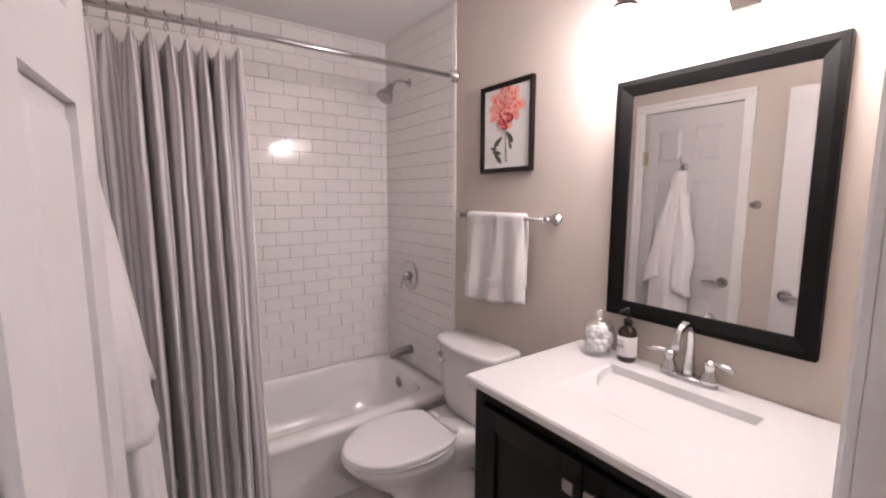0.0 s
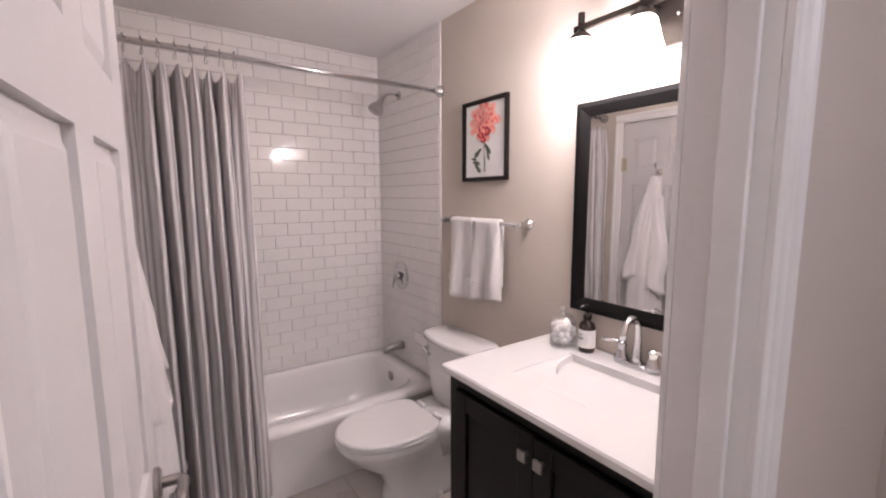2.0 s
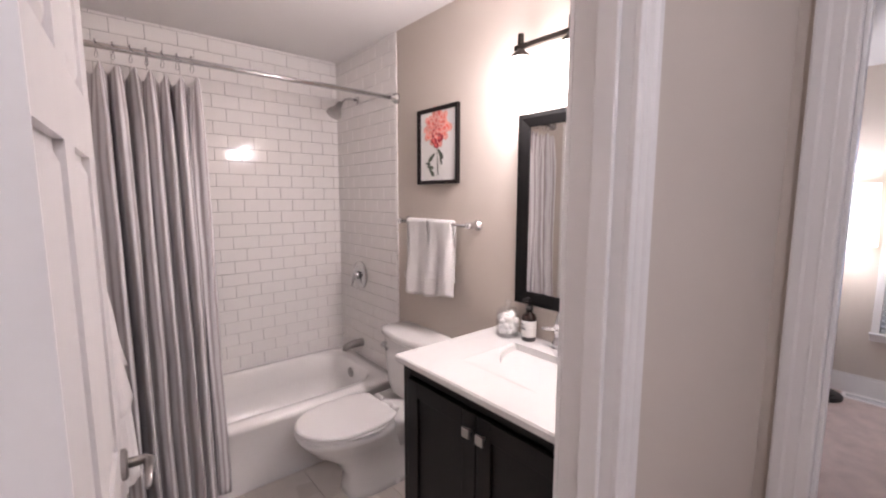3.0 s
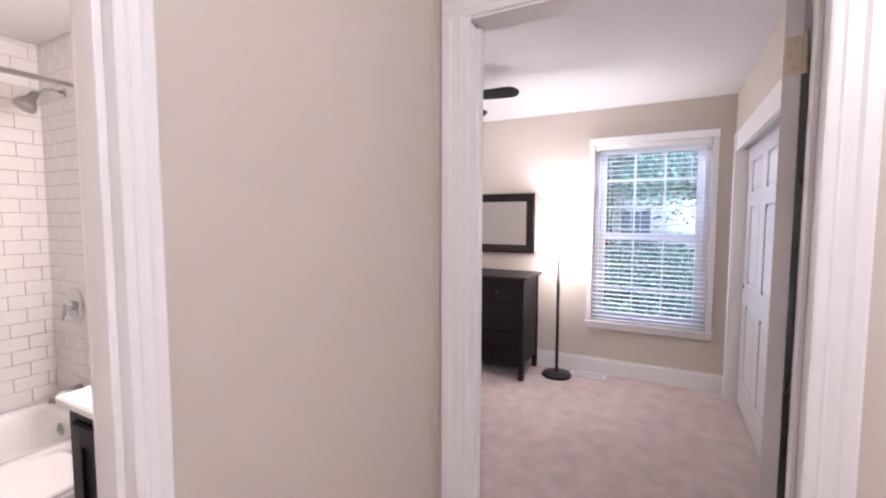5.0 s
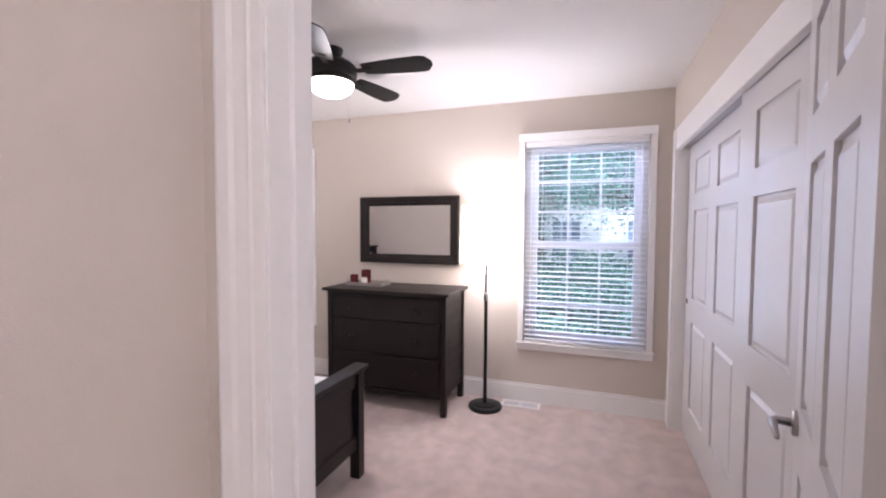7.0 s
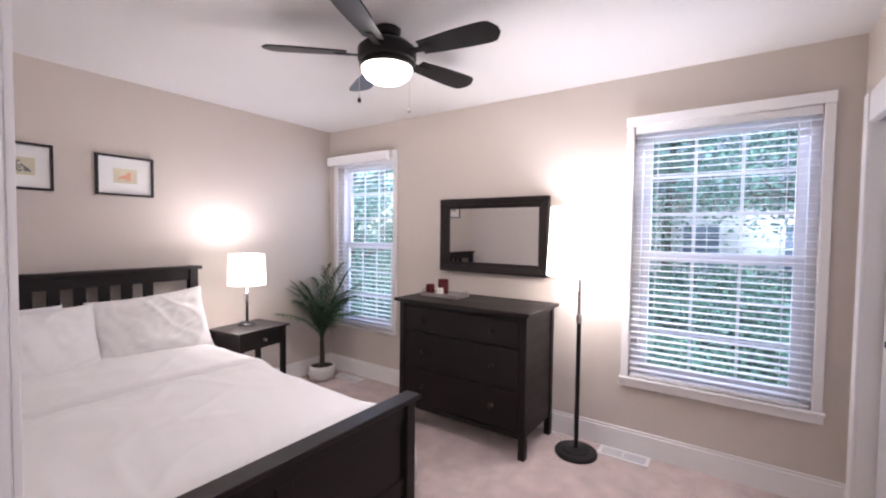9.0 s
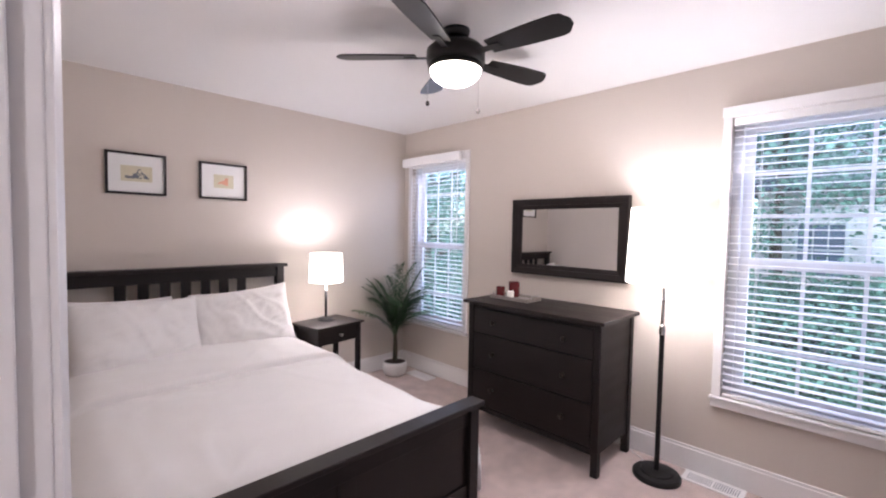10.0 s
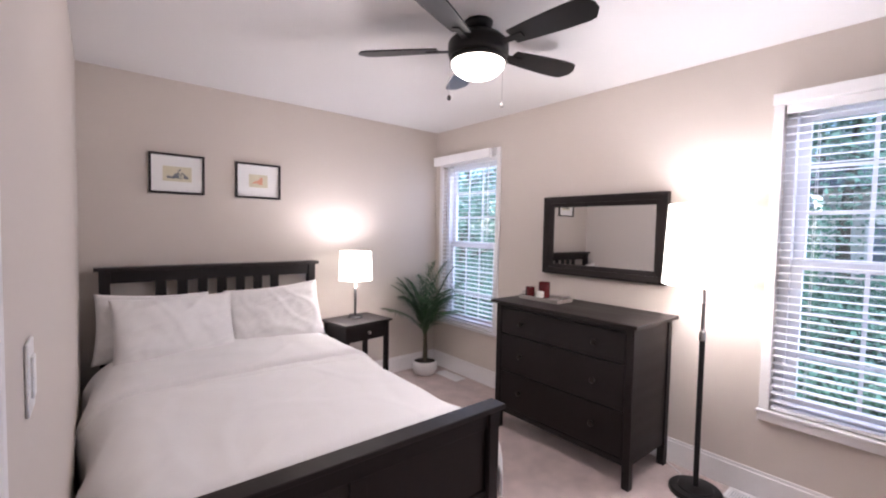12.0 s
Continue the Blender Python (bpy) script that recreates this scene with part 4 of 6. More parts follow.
def vanity():
    x0, x1, y0, y1, zt = 1.095, BX1 - 0.002, 1.575, 2.395, 0.875
    v = thing("vanity_cabinet", (0, 0, 0), "espresso vanity cabinet with two panelled doors and square knobs", "vanity cabinet")
    part("body", boxes((x0 + 0.02, x1, y0, y0 + 0.018, 0.0, zt), (x0 + 0.02, x1, y1 - 0.018, y1, 0.0, zt), (x0 + 0.05, x1, y0 + 0.018, y1 - 0.018, 0.10, 0.118), (x1 - 0.01, x1, y0 + 0.018, y1 - 0.018, 0.1, zt)), "espresso", v, bevel=0.002)
    part("face_frame", boxes((x0, x0 + 0.02, y0 - 0.002, y0 + 0.045, 0, zt), (x0, x0 + 0.02, y1 - 0.045, y1 + 0.002, 0, zt), (x0, x0 + 0.02, y0 + 0.045, y1 - 0.045, zt - 0.04, zt), (x0, x0 + 0.02, y0 + 0.045, y1 - 0.045, 0.09, 0.14)), "espresso", v, bevel=0.002)
    # side frame and panel seen from the toilet
    part("side_panel", boxes((x0 + 0.02, x0 + 0.08, y1, y1 + 0.008, 0.02, zt), (x1 - 0.06, x1, y1, y1 + 0.008, 0.02, zt), (x0 + 0.08, x1 - 0.06, y1, y1 + 0.008, zt - 0.07, zt), (x0 + 0.08, x1 - 0.06, y1, y1 + 0.008, 0.02, 0.12)), "espresso", v, bevel=0.002)
    mid = (y0 + y1) / 2 - 0.008
    for a, b, ky in ((y0 + 0.048, mid - 0.002, mid - 0.038), (mid + 0.002, y1 - 0.048, mid + 0.022)):
        xd, z0, z1, r = x0 - 0.018, 0.143, zt - 0.043, 0.062
        d = thing("door", label="espresso shaker cabinet door")
        d.parent = v
        for bx in ((a, a + r, z0, z1), (b - r, b, z0, z1)):
            part("stile", boxes((xd, x0 - 0.001, *bx)), "espresso", d, bevel=0.0025)
        for bx in ((a + r, b - r, z0, z0 + r), (a + r, b - r, z1 - r, z1)):
            part("rail", boxes((xd, x0 - 0.001, *bx)), "espresso", d, bevel=0.0015)
        part("door_panel", boxes((xd + 0.010, x0 - 0.002, a + r, b - r, z0 + r, z1 - r)), "espresso", d)
        bm = boxes((xd - 0.028, xd - 0.018, ky - 0.016, ky + 0.016, 0.758, 0.790))
        lathe([(0, 0), (0.007, 0), (0.005, -0.02), (0, -0.02)], 12, (xd, ky, 0.774), bm=bm, axis="x")
        part("knob", bm, "nickel", d, "square polished nickel knob", bevel=0.003)
    # counter with its basin
    c = thing("bathroom_countertop", (0, 0, 0), "white cultured marble vanity top with an integral rectangular basin", "vanity top")
    cx0, cx1, cy0, cy1, zc = 1.068, BX1 - 0.001, 1.555, 2.418, 0.905
    bm = bmesh.new()
    n = 40

    def rr(ax0, ax1, ay0, ay1, z, rad, steep=None):
        out = []
        for q, (cx, cy) in enumerate(((ax1 - rad, ay1 - rad), (ax0 + rad, ay1 - rad), (ax0 + rad, ay0 + rad), (ax1 - rad, ay0 + rad))):
            for j in range(n // 4):
                a = math.pi / 2 * (q + j / (n // 4 - 1))
                out.append(bm.verts.new((cx + rad * math.cos(a), cy + rad * math.sin(a), z)))
        return out
    rings = [rr(cx0 + 0.004, cx1, cy0 + 0.004, cy1 - 0.004, zt + 0.001, 0.004), rr(cx0, cx1, cy0, cy1, zt + 0.006, 0.006), rr(cx0, cx1, cy0, cy1, zc - 0.006, 0.006), rr(cx0 + 0.005, cx1 - 0.001, cy0 + 0.005, cy1 - 0.005, zc, 0.005),
             rr(1.222, 1.525, 1.765, 2.212, zc, 0.004), rr(1.2222, 1.5248, 1.7652, 2.2118, zc - 0.003, 0.004)]
    for a, b in zip(rings, rings[1:]):
        for k in range(len(a)):
            bm.faces.new((a[k], a[(k + 1) % len(a)], b[(k + 1) % len(b)], b[k]))
    bm.faces.new(rings[0][::-1])

    # the bowl: deep behind a quarter-round rim, with a shallow ramp outside the rim
    ox, oy, lx, ly, zb = 1.5248, 1.7652, 0.3026, 0.4466, zc - 0.003

    def arc(k, q, r, deep):
        a = math.pi / 2 * k / q
        return (ox - lx * r * math.sin(a) ** 0.92, oy + ly * r * math.cos(a) ** 0.92, zb - deep)
    q, rs = 48, (0.0, 0.2, 0.4, 0.55, 0.68, 0.78, 0.86, 0.91, 0.945, 0.965, 0.975)
    depth = [0.150 * (1 - (r / 0.985) ** 5) ** 0.8 for r in rs[:-1]] + [0.004]
    basin = bmesh.new()
    g = [[basin.verts.new(arc(k, q, max(r, 0.004), d)) for r, d in zip(rs, depth)] for k in range(q + 1)]
    for k in range(q):
        for j in range(len(rs) - 1):
            basin.faces.new((g[k][j], g[k + 1][j], g[k + 1][j + 1], g[k][j + 1]))
    part("basin_bowl", basin, "counter", c, smooth=True)
    walls = bmesh.new()
    for k in (0, q):
        low = [walls.verts.new(arc(k, q, max(r, 0.0), d)) for r, d in zip(rs, depth)]
        high = [walls.verts.new(arc(k, q, max(r, 0.0), -0.0004)) for r in rs]
        for j in range(len(rs) - 1):
            walls.faces.new((low[j], low[j + 1], high[j + 1], high[j]))
    part("basin_wall", walls, "counter", c)
    ramp = bmesh.new()
    rows = []
    for k in range(q + 1):
        a = math.pi / 2 * k / q
        x, y, z = arc(k, q, 0.974, 0.004)
        t = 1 / max(math.sin(a) ** 0.92, math.cos(a) ** 0.92)
        ex, ey = ox - lx * min(1, t * math.sin(a) ** 0.92), oy + ly * min(1, t * math.cos(a) ** 0.92)
        rows.append([ramp.verts.new((x + (ex - x) * f, y + (ey - y) * f, z + (zc - 0.0006 - z) * f ** 2.0)) for f in (0.0, 0.12, 0.35, 0.7, 1.0)])
    for a, b in zip(rows, rows[1:]):
        for j in range(4):
            ramp.faces.new((a[j], b[j], b[j + 1], a[j + 1]))
    part("basin_ramp", ramp, "counter", c, smooth=True)
    top = part("counter_and_basin", bm, "counter", c, smooth=True)
    mod = top.modifiers.new("edges", "EDGE_SPLIT")
    mod.split_angle = radians(18)
    part("drain", lathe([(0, 0.004), (0.018, 0.004), (0.022, 0.0), (0, 0.0)], 24, (1.455, 1.90, zc - 0.148)), "chrome", c)
    # faucet
    f = thing("faucet", (1.606, 1.990, zc), "chrome two-handle centerset bathroom faucet with a high arched spout", "faucet")
    part("base", lathe([(0, 0.0), (0.030, 0.0), (0.029, 0.010), (0.024, 0.016), (0, 0.016)], 40, sy=2.85, sx=0.95), "chrome", f, smooth=True)
    part("spout", tube([(0, 0, 0.012), (0, 0, 0.035), (0.002, 0, 0.10), (-0.002, 0, 0.145), (-0.022, 0, 0.176), (-0.050, 0, 0.183), (-0.078, 0, 0.168), (-0.092, 0, 0.138), (-0.094, 0, 0.115)], [0.021, 0.017, 0.0125, 0.0115, 0.011, 0.011, 0.011, 0.0115, 0.0125], 16), "chrome", f, smooth=True)
    for s in (-1, 1):
        part("handle_bell", lathe([(0, 0.010), (0.027, 0.010), (0.026, 0.022), (0.018, 0.040), (0.014, 0.055), (0.019, 0.064), (0.018, 0.072), (0.010, 0.080), (0, 0.082)], 24, (0, s * 0.058, 0)), "chrome", f, smooth=True)
        part("handle_lever", tube([(0, s * 0.058, 0.070), (-0.006, s * 0.078, 0.076), (-0.012, s * 0.105, 0.074), (-0.016, s * 0.128, 0.070)], [0.007, 0.0065, 0.009, 0.006], 12), "chrome", f, smooth=True)
    part("lift_rod", tube([(0.022, 0, 0.01), (0.022, 0, 0.085)], 0.003, 8), "chrome", f)
    # jar of cotton
    j = thing("glass_jar", (1.570, 2.284, zc), "round clear glass jar with a lid, filled with cotton", "jar")
    part("jar_glass", lathe([(0, 0.0), (0.043, 0.0), (0.047, 0.006), (0.048, 0.085), (0.044, 0.096), (0.042, 0.096), (0.045, 0.084), (0.044, 0.008), (0, 0.005)], 32), "jarglass", j, smooth=True).visible_shadow = False
    part("lid", lathe([(0.046, 0.097), (0.047, 0.101), (0.030, 0.114), (0.010, 0.118), (0.008, 0.124), (0.016, 0.134), (0.012, 0.145), (0, 0.148)], 32), "jarglass", j, "clear glass lid with a ball knob", smooth=True).visible_shadow = False
    rng = random.Random(3)
    bm = bmesh.new()
    for k in range(60):
        a, r = rng.uniform(0, 6.28), rng.uniform(0.006, 0.034)
        bmesh.ops.create_icosphere(bm, subdivisions=2, radius=0.012, matrix=Matrix.Translation((r * math.cos(a), r * math.sin(a), 0.019 + 0.066 * (k / 60))))
    part("cotton_balls", bm, "cotton", j, smooth=True)
    j.scale = (1.1, 1.1, 1.12)
    # soap bottle
    b = thing("soap_bottle", (1.596, 2.190, zc), "dark amber pump bottle with a white label", "soap bottle")
    part("bottle", lathe([(0, 0.0), (0.029, 0.0), (0.031, 0.004), (0.031, 0.098), (0.026, 0.112), (0.013, 0.122), (0.012, 0.132), (0, 0.132)], 32), "amber", b, smooth=True)
    part("label", lathe([(0.0315, 0.020), (0.0318, 0.021), (0.0318, 0.088), (0.0315, 0.089)], 32), "label", b, "white paper label", smooth=True)
    part("pump_collar", lathe([(0, 0.150), (0.008, 0.150), (0.015, 0.146), (0.016, 0.130), (0, 0.130)], 24), "blackmetal", b, smooth=True)
    part("pump_head", tube([(0, 0, 0.148), (0, 0, 0.170), (-0.004, 0, 0.178), (-0.03, 0.008, 0.176), (-0.038, 0.010, 0.170)], [0.004, 0.005, 0.009, 0.006, 0.004], 12), "blackmetal", b, smooth=True)
    for k, (w, z) in enumerate(((0.014, 0.072), (0.020, 0.060), (0.017, 0.056), (0.019, 0.052))):
        pts = [(-0.0322 * math.cos(a), 0.0322 * math.sin(a), z) for a in np.linspace(-w / 0.032 + 0.35, w / 0.032 + 0.35, 8)]
        part("label_bar", tube(pts, 0.0011 if k else 0.0018, 4), "ink_slot_grey", b)


vanity()


def robe():
    r = thing("bathrobe", (0, 0, 0), "white terry bathrobe hanging from a hook on the linen closet door", "bathrobe")
    y, zt = 2.80, 1.60

    def at(u, v):
        """u round the body, v down the robe."""
        a = u * 2 * math.pi
        w = 0.032 + 0.040 * min(1, v * 2.5) + 0.050 * v
        d = 0.022 + 0.030 * min(1, v * 2.2) + 0.022 * v
        fold = 1 + 0.10 * math.sin(7 * a + 3 * v) * min(1, v * 3) + 0.06 * math.sin(12 * a - 4 * v)
        z = zt - v * 1.02 - 0.02 * math.cos(a) * min(1, v * 4)
        return (BX0 + 0.015 + d * 1.05 + d * fold * math.cos(a), y + 0.02 * math.sin(v * 3) + w * fold * math.sin(a), z)
    bm = cloth_grid(72, 40, at)
    bmesh.ops.remove_doubles(bm, verts=bm.verts, dist=0.0005)
    solid(part("robe_body", bm, "robe", r, smooth=True), 0.008)
    for s, ln in ((-1, 0.66), (1, 0.60)):
        def sl(u, v, s=s, ln=ln):
            a = u * 2 * math.pi
            rad = 0.030 + 0.028 * v + 0.005 * math.sin(5 * a + 6 * v)
            cyy = y + s * (0.030 + 0.030 * min(1, v * 2.2) + 0.03 * v)
            cz = zt - 0.08 - v * ln
            cx = BX0 + 0.055 + 0.065 * v
            tw = 0.02 * math.sin(9 * v) * v
            return (cx + rad * math.cos(a) * 0.85, cyy + tw + rad * math.sin(a), cz - 0.03 * math.sin(a) * s)
        bm = cloth_grid(28, 26, sl)
        bmesh.ops.remove_doubles(bm, verts=bm.verts, dist=0.0005)
        solid(part("sleeve", bm, "robe", r, smooth=True), 0.009)

    def col(u, v):
        a = math.pi * (u - 0.5) * 1.6
        return (BX0 + 0.030 + 0.045 * math.cos(a) * (1 - 0.3 * v) + 0.03 * v, y + (0.026 + 0.018 * v) * math.sin(a), zt + 0.030 - 0.065 * v - 0.16 * math.cos(a) ** 4 * v)
    solid(part("collar", cloth_grid(24, 8, col), "robe", r, smooth=True), 0.012)
    h = thing("robe_hook", (BX0 + 0.002, y, 1.66), "chrome double robe hook on the white linen closet door", "hook")
    part("hook_plate", lathe([(0, 0), (0.026, 0), (0.025, 0.006), (0.012, 0.012), (0, 0.012)], 24, axis="x"), "chrome", h, smooth=True)
    part("upper_hook", tube([(0.01, 0, 0.005), (0.04, 0, 0.02), (0.055, 0, 0.045), (0.052, 0, 0.062)], [0.007, 0.006, 0.006, 0.009], 10), "chrome", h, smooth=True)
    part("lower_hook", tube([(0.01, 0, -0.005), (0.025, 0, -0.03), (0.045, 0, -0.04), (0.060, 0, -0.025), (0.062, 0, -0.012)], [0.007, 0.006, 0.006, 0.006, 0.008], 10), "chrome", h, smooth=True)


robe()

ring = thing("towel_ring", (BX0, 2.38, 1.42), "small chrome towel ring post on the painted wall", "towel ring")
part("post", lathe([(0, 0), (0.026, 0), (0.024, 0.006), (0.012, 0.014), (0.012, 0.05), (0.017, 0.06), (0, 0.066)], 24, axis="x"), "chrome", ring, smooth=True)


def tiled_wall():
    t = thing("tiles_alcove", label="white subway tile in running bond with grey grout", kind="structure")
    w, h, z0 = 0.1556, 0.0793, 0.380
    S("caulk", boxes((BX0, BX1 - 0.009, BY1 - 0.009, BY1 + 0.0004, 0.370, 0.380), (BX1 - 0.0095, BX1 - 0.0009, 3.262, BY1 - 0.009, 0.370, 0.380)), "tub", t)
    backs = S("wall_tile_backing", boxes((BX0, BX1, BY1 + 0.0005, BY1 + 0.0075, 0, H)), "grout", t)
    side = S("wall_tile_backing", boxes((BX1 - 0.0008, BX1 + 0.0, 3.262, BY1, 0, H)), "grout", t)
    rows = int((H - z0) / h) + 1
    for r in range(rows):
        z = z0 + r * h
        hh = min(h, H - z - 0.001)
        if hh < 0.012:
            continue
        for u0, u1, kind in ((BX0, BX1 - 0.008, "n"), (3.262, BY1 - 0.0, "e")):
            off = (w / 2 if r % 2 else 0.0) + (0.035 if kind == "n" else 0.0)
            u = u1 + off if kind == "n" else u1 + off
            while u > u0:
                a, b = max(u - w, u0), min(u, u1)
                u -= w
                if b - a < 0.012:
                    continue
                ob = new("tile", tile_mesh(b - a, hh))
                ob.parent = t
                ob["kind"] = "structure"
                if kind == "n":
                    ob.location = (a, BY1 + 0.0005, z)
                else:
                    ob.matrix_basis = pose(BX1 - 0.0008, b, z, 0, 0, -90)
    for k in range(int((H - 0.372) / w) + 1):
        z = 0.372 + k * w
        hh = min(w, H - z - 0.001)
        if hh > 0.02:
            ob = new("trim_tile", tile_mesh(0.018, hh))
            ob.parent, ob["kind"] = t, "structure"
            ob.matrix_basis = pose(BX1 - 0.0008, 3.262, z, 0, 0, -90)
    # floor tiles
    f = thing("tiles_floor_bathroom", label="pale ceramic floor tiles", kind="structure")
    bm = bmesh.new()
    s = 0.3048
    me = None
    for i in range(7):
        for j in range(7):
            x0, y0 = BX0 + i * s, 3.262 - (j + 1) * s
            x1, y1 = min(x0 + s, BX1), y0 + s
            y0 = max(y0, 1.44)
            if x1 - x0 < 0.02 or y1 - y0 < 0.02:
                continue
            bm = boxes((0.002, x1 - x0 - 0.002, 0.002, y1 - y0 - 0.002, 0.0, 0.008))
            o = part("floor_tile", bm, "floor_tile", f, kind="structure")
            o.location = (x0, y0, 0)


tiled_wall()


# ---- bedroom ----
def bed():
    b = thing("bed_frame", (0, 0, 0), "black-brown wooden double bed frame with a slatted headboard", "bed")
    x0, x1, yh, yf = 1.83, 3.29, 4.215, 2.075
    for x in (x0 + 0.015, x1 - 0.075):
        part("headboard_post", boxes((x, x + 0.06, yh - 0.03, yh + 0.03, 0, 1.135)), "black", b, bevel=0.003)
    part("headboard_cap", boxes((x0 - 0.01, x1 + 0.01, yh - 0.045, yh + 0.045, 1.135, 1.16)), "blacktop", b, bevel=0.004)
    part("headboard_rail", boxes((x0 + 0.075, x1 - 0.075, yh - 0.014, yh + 0.014, 1.055, 1.135)), "black", b, bevel=0.002)
    part("headboard_rail", boxes((x0 + 0.075, x1 - 0.075, yh - 0.014, yh + 0.014, 0.55, 0.70)), "black", b, bevel=0.002)
    for k in range(7):
        x = 2.18 + 0.1275 * k
        part("headboard_slat", boxes((x - 0.032, x + 0.032, yh - 0.008, yh + 0.008, 0.70, 1.055)), "black", b, bevel=0.002)
    for x in (x0 + 0.015, x1 - 0.075):
        part("footboard_post", boxes((x, x + 0.06, yf - 0.03, yf + 0.03, 0, 0.62)), "black", b, bevel=0.003)
    part("footboard_cap", boxes((x0 - 0.01, x1 + 0.01, yf - 0.045, yf + 0.045, 0.62, 0.645)), "blacktop", b, bevel=0.004)
    mid = (x0 + x1) / 2
    part("footboard_rail", boxes((x0 + 0.075, x1 - 0.075, yf - 0.014, yf + 0.014, 0.54, 0.62)), "black", b, bevel=0.002)
    part("footboard_rail", boxes((x0 + 0.075, x1 - 0.075, yf - 0.014, yf + 0.014, 0.17, 0.25)), "black", b, bevel=0.002)
    part("footboard_stile", boxes((mid - 0.035, mid + 0.035, yf - 0.014, yf + 0.014, 0.25, 0.54)), "black", b, bevel=0.002)
    for p, q in ((x0 + 0.075, mid - 0.035), (mid + 0.035, x1 - 0.075)):
        part("footboard_panel", boxes((p, q, yf - 0.005, yf + 0.005, 0.25, 0.54)), "black", b)
    for x in (x0 + 0.02, x1 - 0.045):
        part("side_rail", boxes((x, x + 0.025, yf + 0.03, yh - 0.03, 0.20, 0.36)), "black", b, bevel=0.002)
    m = thing("mattress", (0, 0, 0.30), "white mattress in the black bed frame under the duvet", "mattress")
    part("mattress_body", boxes((x0 + 0.05, x1 - 0.05, yf + 0.035, yh - 0.035, 0, 0.24)), "sheet", m, bevel=0.04, seg=4)

    d = thing("duvet", (0, 0, 0), "plain white cotton duvet spread over the bed with soft folds", "duvet")
    cx = 2.56

    def top(u, v):
        s = u * 2 - 1
        t = abs(s)
        arc = t * 1.06
        flat, r = 0.56, 0.23
        if arc < flat:
            x, drop = arc, 0.012 * (arc / flat) ** 2
        elif arc < flat + r * 1.35:
            a = (arc - flat) / r
            x, drop = flat + r * math.sin(min(a, 1.57)), 0.012 + r * (1 - math.cos(min(a, 1.57))) * 0.9
        else:
            x, drop = flat + r, 0.012 + 0.9 * r * 0.86 + (arc - flat - r * 1.35)
        y = 2.128 + v * 1.80
        z = 0.585 + 0.035 * v - drop
        foot = max(0.0, 1 - v / 0.10)
        z -= 0.16 * foot ** 2.2
        z -= 0.030 * math.exp(-((v - 0.647 + 0.012 * s) / 0.006) ** 2) + 0.006 * math.exp(-((v - 0.605 + 0.05 * s) / 0.009) ** 2)
        y += 0.01 * foot
        x *= 1 - 0.025 * foot
        n1 = noise.noise((s * 1.4, v * 1.8, 0.2)) * 0.018 + noise.noise((s * 3 + v, v * 3.5, 2.2)) * 0.004
        crease = 0.005 * noise.noise((s * 2 + v * 1.5, v * 9 + s * 3, 5.0)) + 0.003 * noise.noise((s * 12 - v * 3, v * 4, 9.0)) * (0.3 + t)
        side = min(1.0, max(0.0, (t - 0.55) / 0.3))
        x += side * (0.022 * math.sin(v * 21 + 1.7 * math.sin(v * 5)) + 0.012 * noise.noise((v * 9, t * 3, 3.0)))
        if s > 0:
            x += side * 0.11 * math.exp(-((v - 0.05) / 0.09) ** 2)
        ridge = noise.noise((s * 1.3 + v * 0.8, v * 4.2 - s * 1.6, 12.0))
        z += 0.0035 * max(0.0, 1 - abs(ridge) * 5) ** 2 + 0.004 * max(0.0, 1 - abs(noise.noise((s * 2.4 - v, v * 2.6 + s * 2.0, 20.0))) * 8)
        z += n1 + crease * 1.6
        # turned-back band near the pillows
        e = (v - 0.657 + 0.012 * s) / 0.004
        z += 0.026 / (1 + math.exp(-max(min(e, 30), -30))) * (1 - 0.3 * side)
        return (cx + math.copysign(x, s), y, max(z, 0.10))
    bm = cloth_grid(150, 260, top)
    solid(part("duvet_cover", bm, "sheet", d, smooth=True), 0.02, -1)

    def pillow(place, rx, ry, rz, w, h, t, seed, label):
        p = thing("pillow", (0, 0, 0), label, "pillow", "bed pillows")
        bm = bmesh.new()
        n = 44
        for side in (1, -1):
            g = []
            for i in range(n + 1):
                row = []
                for j in range(n + 1):
                    a, b_ = i / n * 2 - 1, j / n * 2 - 1
                    k = max(0.0, (1 - abs(a) ** 2.6) * (1 - abs(b_) ** 2.6)) ** 0.5
                    pinch = 1 - 0.055 * (1 - abs(b_) ** 2) * abs(a) ** 3, 1 - 0.09 * (1 - abs(a) ** 2) * abs(b_) ** 3
                    rd = 0.010 * max(0.0, 1 - 5 * abs(noise.noise((a * 1.8 + b_ * 0.7 + seed, b_ * 0.9 - a * 0.5, 15.0)))) ** 1.5 + 0.006 * max(0.0, 1 - 6 * abs(noise.noise((a * 1.5 - b_ * 2.2 + seed, b_ * 1.5, 25.0))))
                    wr = rd + 0.022 * noise.noise((a * 1.5 + seed, b_ * 1.6, side * 1.5)) + 0.008 * noise.noise((a * 3.2 + b_ * 1.6 + seed, b_ * 1.3 - a, 4.0)) + 0.003 * noise.noise((a * 8 - b_ * 3 + seed, b_ * 2.4, 7.0)) + 0.010 * noise.noise((a * 1.2 + b_ * 3.0 + seed, a * 1.5 - b_, 11.0)) * abs(a)
                    row.append(bm.verts.new((a * w / 2 * pinch[0], side * (t / 2 * k + wr * min(1, k * 1.6)), b_ * h / 2 * pinch[1])))
                g.append(row)
            for i in range(n):
                for j in range(n):
                    bm.faces.new((g[i][j], g[i + 1][j], g[i + 1][j + 1], g[i][j + 1]))
